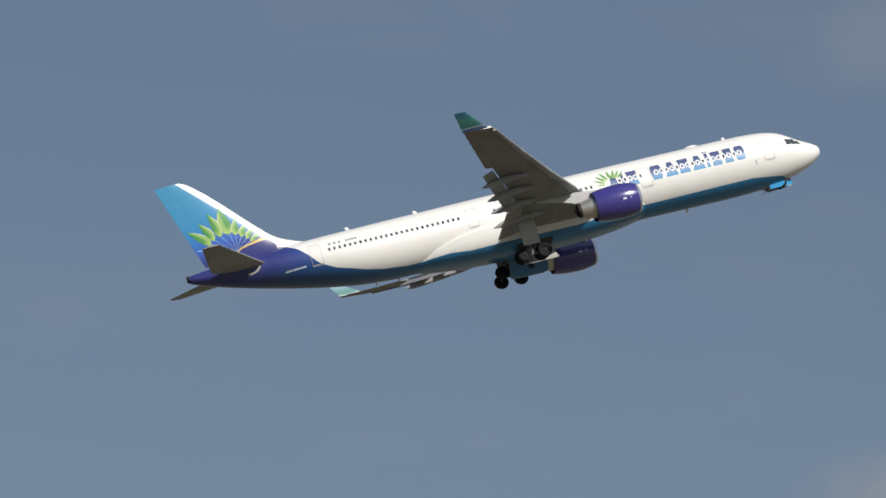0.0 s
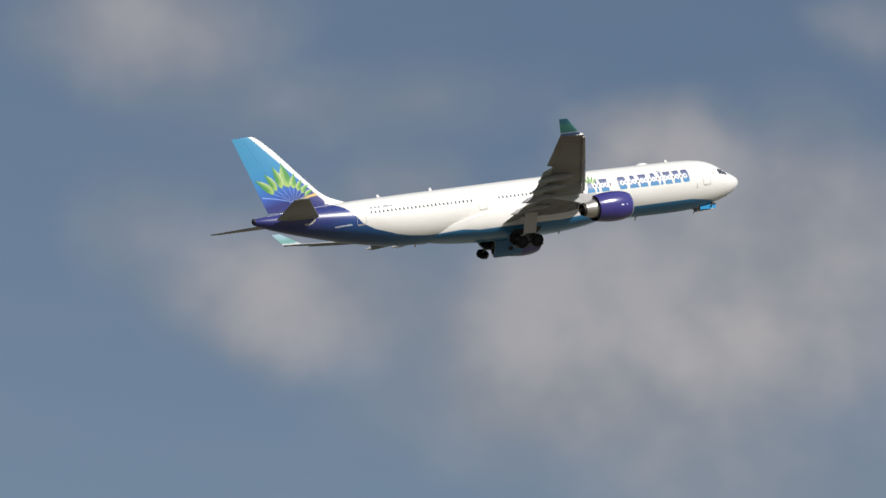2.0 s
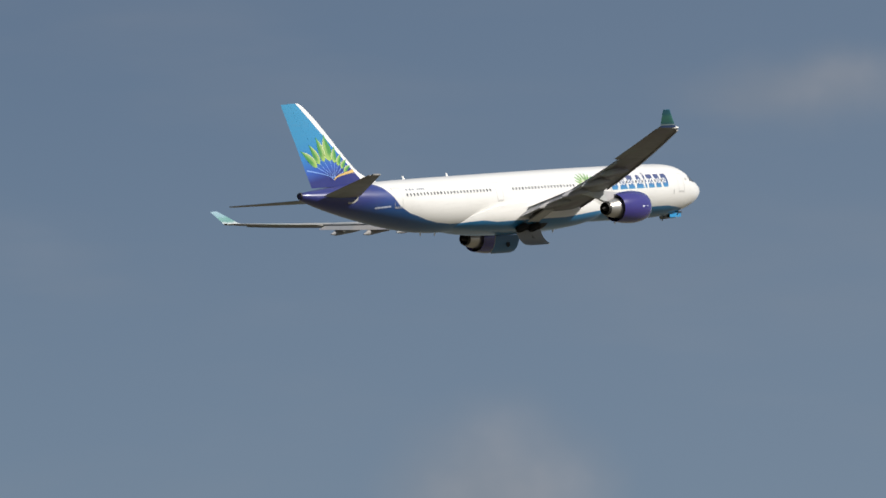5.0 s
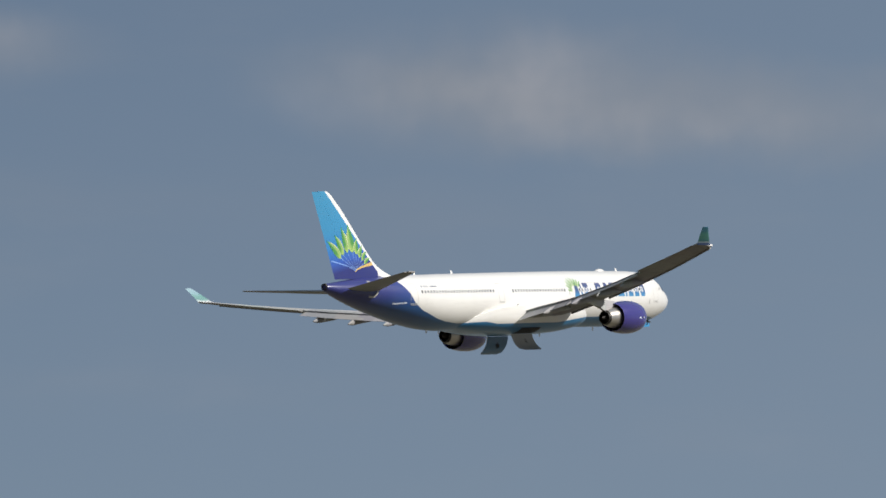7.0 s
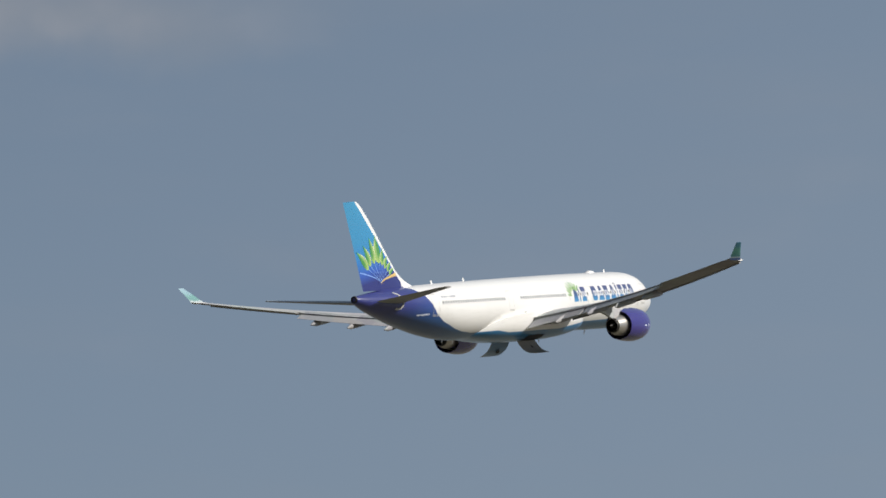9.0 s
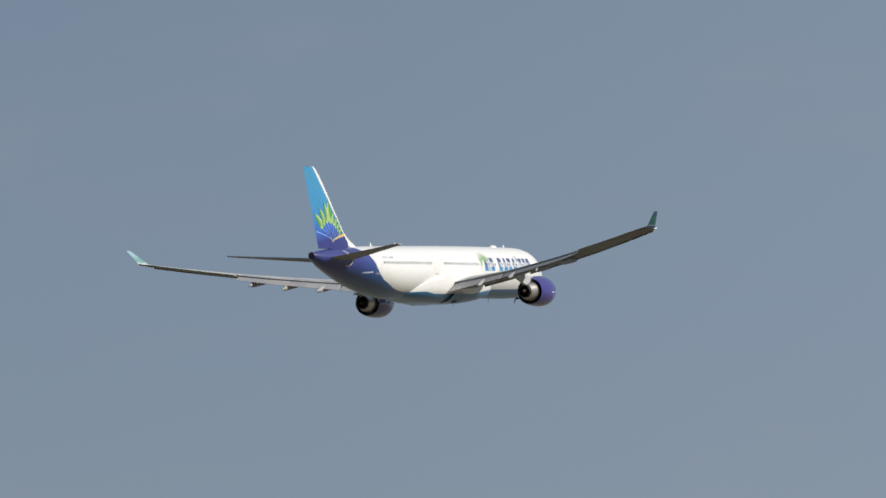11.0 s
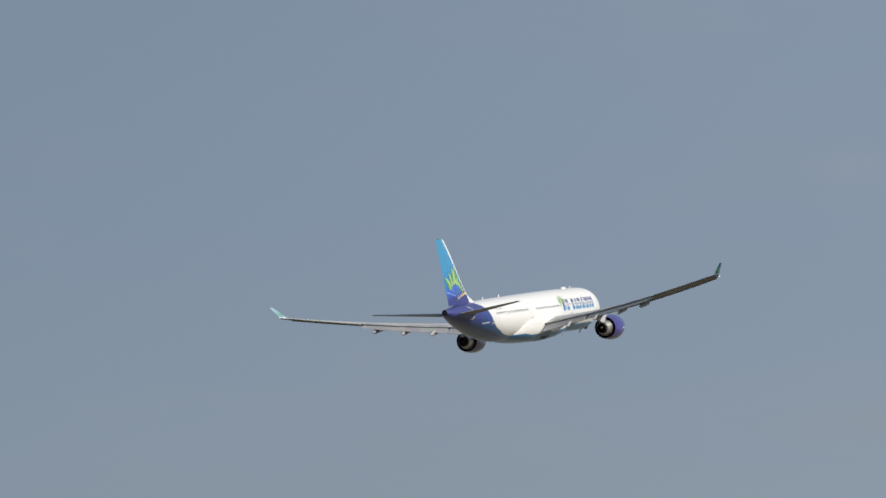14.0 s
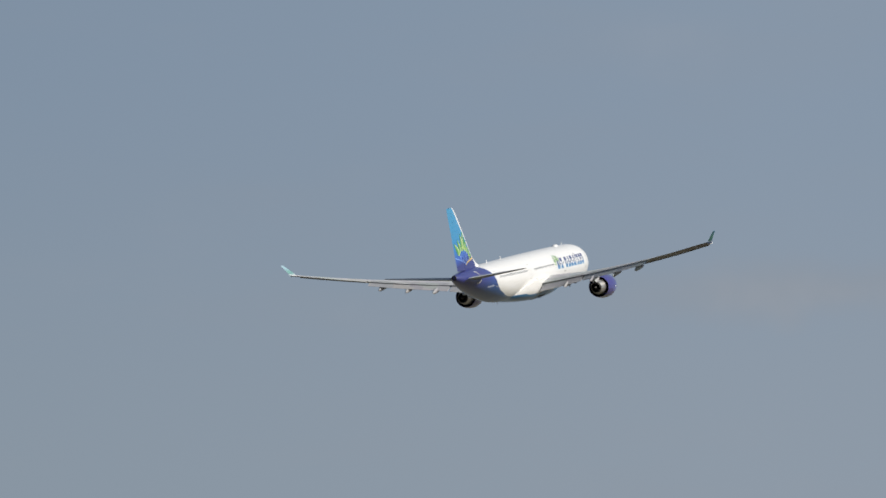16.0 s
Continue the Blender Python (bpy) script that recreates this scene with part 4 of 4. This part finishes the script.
def make_antennas():
    def blade(s, base, tip, chord, down=False):
        bm = bmesh.new()
        rings = []
        for u in (0.0, 0.5, 1.0):
            c = chord * (1 - 0.45 * u)
            z = base + (tip - base) * u
            x = s + 0.25 * u * chord + (0.15 if down else 0.2) * u
            rings.append([V(x + c * a, b * c, z) for a, b in ((0, 0), (0.3, 0.06), (1, 0.01), (1, -0.01), (0.3, -0.06))])
        loft(bm, rings)
        part("antenna", bm, WHITEPAINT, airliner, "white blade antenna")
    for s, h in ((8.35, 0.30), (39.6, 0.22), (46.4, 0.15), (25.5, -0.12), (30.5, -0.12)):
        blade(s, 2.50, 2.82 + h, 0.42)
    for s, z in ((14.0, -2.8), (24.3, -3.25), (43.0, -2.8), (45.2, -2.68)):
        blade(s, z, z - 0.42, 0.32, True)
    bm = bmesh.new()
    rings = []
    for i in range(13):
        u = i / 12
        r = math.sin(math.pi * max(0.03, min(0.97, u))) ** 0.5
        rings.append([V(11.2 + 1.7 * u, 0.42 * r * math.cos(a), 2.74 + 0.34 * r * max(0.0, math.sin(a)) ** 0.8) for a in [math.pi * k / 10 for k in range(11)]])
    loft(bm, rings)
    part("radome", bm, WHITEPAINT, airliner, "low white antenna dome")
    # tip lights
    bm = bmesh.new()
    bmesh.ops.create_uvsphere(bm, u_segments=12, v_segments=8, radius=0.10, matrix=Matrix.Translation(V(33.0, 0, 2.56)))
    part("beacon", bm, MARK, airliner, "small roof beacon")


make_cabin()
make_emblem()
make_antennas()


# ---- a small bird that crosses close to the camera ----
def make_bird():
    bird = tagged(new("bird"), "small dark swallow-like bird in fast flight", "bird")
    bm = bmesh.new()
    prof = [(0.085, 0.004), (0.075, 0.014), (0.055, 0.024), (0.02, 0.030), (-0.02, 0.027), (-0.055, 0.015), (-0.075, 0.007)]
    loft(bm, [[Vector((x, r * math.cos(2 * math.pi * i / 12), r * 0.9 * math.sin(2 * math.pi * i / 12))) for i in range(12)] for x, r in prof])
    part("body", bm, FEATHER, bird)
    for side in (-1, 1):
        bm = bmesh.new()
        rings = []
        for u, x, c in ((0, 0.03, 0.055), (0.35, 0.025, 0.05), (0.7, -0.01, 0.04), (1.0, -0.06, 0.008)):
            rings.append([Vector((x - c * a, side * (0.02 + 0.05 * u), 0.012 + 0.008 * u + h)) for a, h in ((0, 0), (0.4, 0.004), (1, 0), (0.4, -0.002))])
        loft(bm, rings)
        part("wing", bm, FEATHER, bird)
        bm = bmesh.new()
        loft(bm, [[Vector((-0.07, side * 0.001, 0.002)), Vector((-0.07, side * 0.010, 0.002)), Vector((-0.07, side * 0.005, -0.002))], [Vector((-0.13, side * 0.018, 0.001)), Vector((-0.13, side * 0.022, 0.001)), Vector((-0.13, side * 0.02, -0.001))]])
        part("tail", bm, FEATHER, bird)
    return bird


bird = make_bird()


# ---- what moves ----
def swing(ob, origin, rows, turn):
    walk(ob, [(t, pose(*origin, *turn(a))) for t, a in rows])


def motions():
    walk(airliner, [
        (0.0, pose(-0.25, 659.46, 174.75, -1.148, -16.296, 12.659)),
        (0.5, pose(37.46, 688.04, 182.43, -0.363, -15.219, 14.887)),
        (1.0, pose(75.64, 703.47, 187.22, 0.576, -13.851, 17.022)),
        (1.5, pose(115.01, 721.72, 193.03, 0.826, -13.440, 18.210)),
        (2.0, pose(156.52, 745.93, 200.45, 0.675, -13.416, 19.791)),
        (2.5, pose(182.69, 705.48, 190.83, 0.912, -12.878, 20.565)),
        (3.0, pose(205.48, 670.09, 182.24, 1.252, -12.281, 21.540)),
        (3.5, pose(243.39, 690.08, 188.24, 1.225, -12.078, 22.348)),
        (4.0, pose(269.14, 677.34, 184.53, 0.759, -11.956, 22.982)),
        (4.5, pose(290.97, 660.31, 179.10, -0.029, -12.182, 23.472)),
        (5.0, pose(309.82, 642.08, 173.19, -0.790, -12.470, 23.888)),
        (5.5, pose(327.27, 625.32, 167.90, -1.185, -12.533, 24.263)),
        (6.0, pose(345.22, 612.55, 163.59, -0.903, -12.049, 24.624)),
        (6.5, pose(345.23, 572.16, 152.13, 0.093, -11.356, 24.803)),
        (7.0, pose(377.86, 589.31, 156.00, 1.191, -10.896, 24.753)),
        (7.5, pose(399.00, 587.81, 155.32, 1.397, -11.178, 24.805)),
        (8.0, pose(388.57, 543.82, 143.68, 1.013, -12.199, 24.714)),
        (8.5, pose(404.21, 539.94, 142.52, 1.051, -12.379, 24.709)),
        (9.0, pose(424.65, 543.75, 143.23, 1.249, -11.932, 24.993)),
        (9.5, pose(446.76, 550.49, 144.55, 1.438, -11.197, 25.366)),
        (10.0, pose(466.68, 555.21, 145.23, 1.443, -10.518, 25.641)),
        (10.5, pose(479.71, 552.85, 143.94, 1.084, -10.242, 25.649)),
        (11.0, pose(505.33, 566.50, 146.25, 0.186, -9.626, 25.889)),
        (11.5, pose(529.41, 578.25, 148.28, -1.025, -9.758, 26.255)),
        (12.0, pose(554.70, 591.86, 150.39, -1.851, -10.089, 26.385)),
        (12.5, pose(577.64, 603.79, 151.62, -2.519, -10.210, 26.617)),
        (13.0, pose(602.61, 617.73, 153.55, -2.701, -10.473, 26.804)),
        (13.5, pose(626.15, 630.73, 155.00, -2.636, -10.853, 27.100)),
        (14.0, pose(651.44, 645.70, 156.80, -2.385, -11.253, 27.141)),
        (14.5, pose(673.62, 657.95, 157.91, -2.197, -11.561, 27.094)),
        (15.0, pose(698.91, 673.03, 159.53, -2.351, -11.695, 27.129)),
        (15.5, pose(722.05, 686.66, 160.76, -2.128, -12.281, 27.408)),
        (16.0, pose(703.29, 661.29, 152.81, -1.855, -12.039, 27.382)),
    ])
    legs = {-1: [(0, 3), (1, 20), (2, 27), (3, 36), (3.5, 43), (4.5, 60), (5.5, 80), (6.2, 90), (16, 90)],
            1: [(0, 27), (1, 35), (2, 42), (3, 51), (3.5, 56), (4.5, 72), (5.3, 86), (5.8, 90), (16, 90)]}
    for side, gear in main_gears:
        swing(gear, V(31.5, side * 5.3, -1.5), legs[side], lambda a, k=-side: (k * a, 0, 0))
    for side, door in belly_doors:
        swing(door, V(30.2, side * 1.35, belly_z(30.2, 1.35) - 0.05), [(0, 84), (3.7, 84), (5.8, 88), (8.4, 88), (9.0, 72), (9.7, 38), (10.3, 26), (10.7, 16), (11.1, 6), (11.6, 0), (16, 0)], lambda a, k=-side: (k * a, 0, 0))
    for side, door, origin in nose_doors:
        swing(door, origin, [(0, 80), (7.2, 80), (8.2, 45), (9.0, 0), (16, 0)], lambda a, k=side: (k * a, 0, 0))
    swing(nose_gear, V(6.5, 0, -2.25), [(0, -84), (3.0, -88), (16, -89)], lambda a: (0, a, 0))
    walk(bird, [
        (0, pose(310.0, -150.0, 4.0, 0, 0, 136.8)),
        (13.0, pose(106.0, 36.0, 8.0, 0, -5, 136.8)),
        (14.5, pose(80.69, 59.52, 14.38, 0, -12, 136.8)),
        (15.0, pose(72.47, 67.24, 16.78, 0, -12, 136.8)),
        (15.3, pose(67.54, 71.87, 18.22, 0, -12, 136.8)),
        (16.0, pose(56.04, 82.67, 21.58, 0, -12, 136.8)),
    ])


motions()
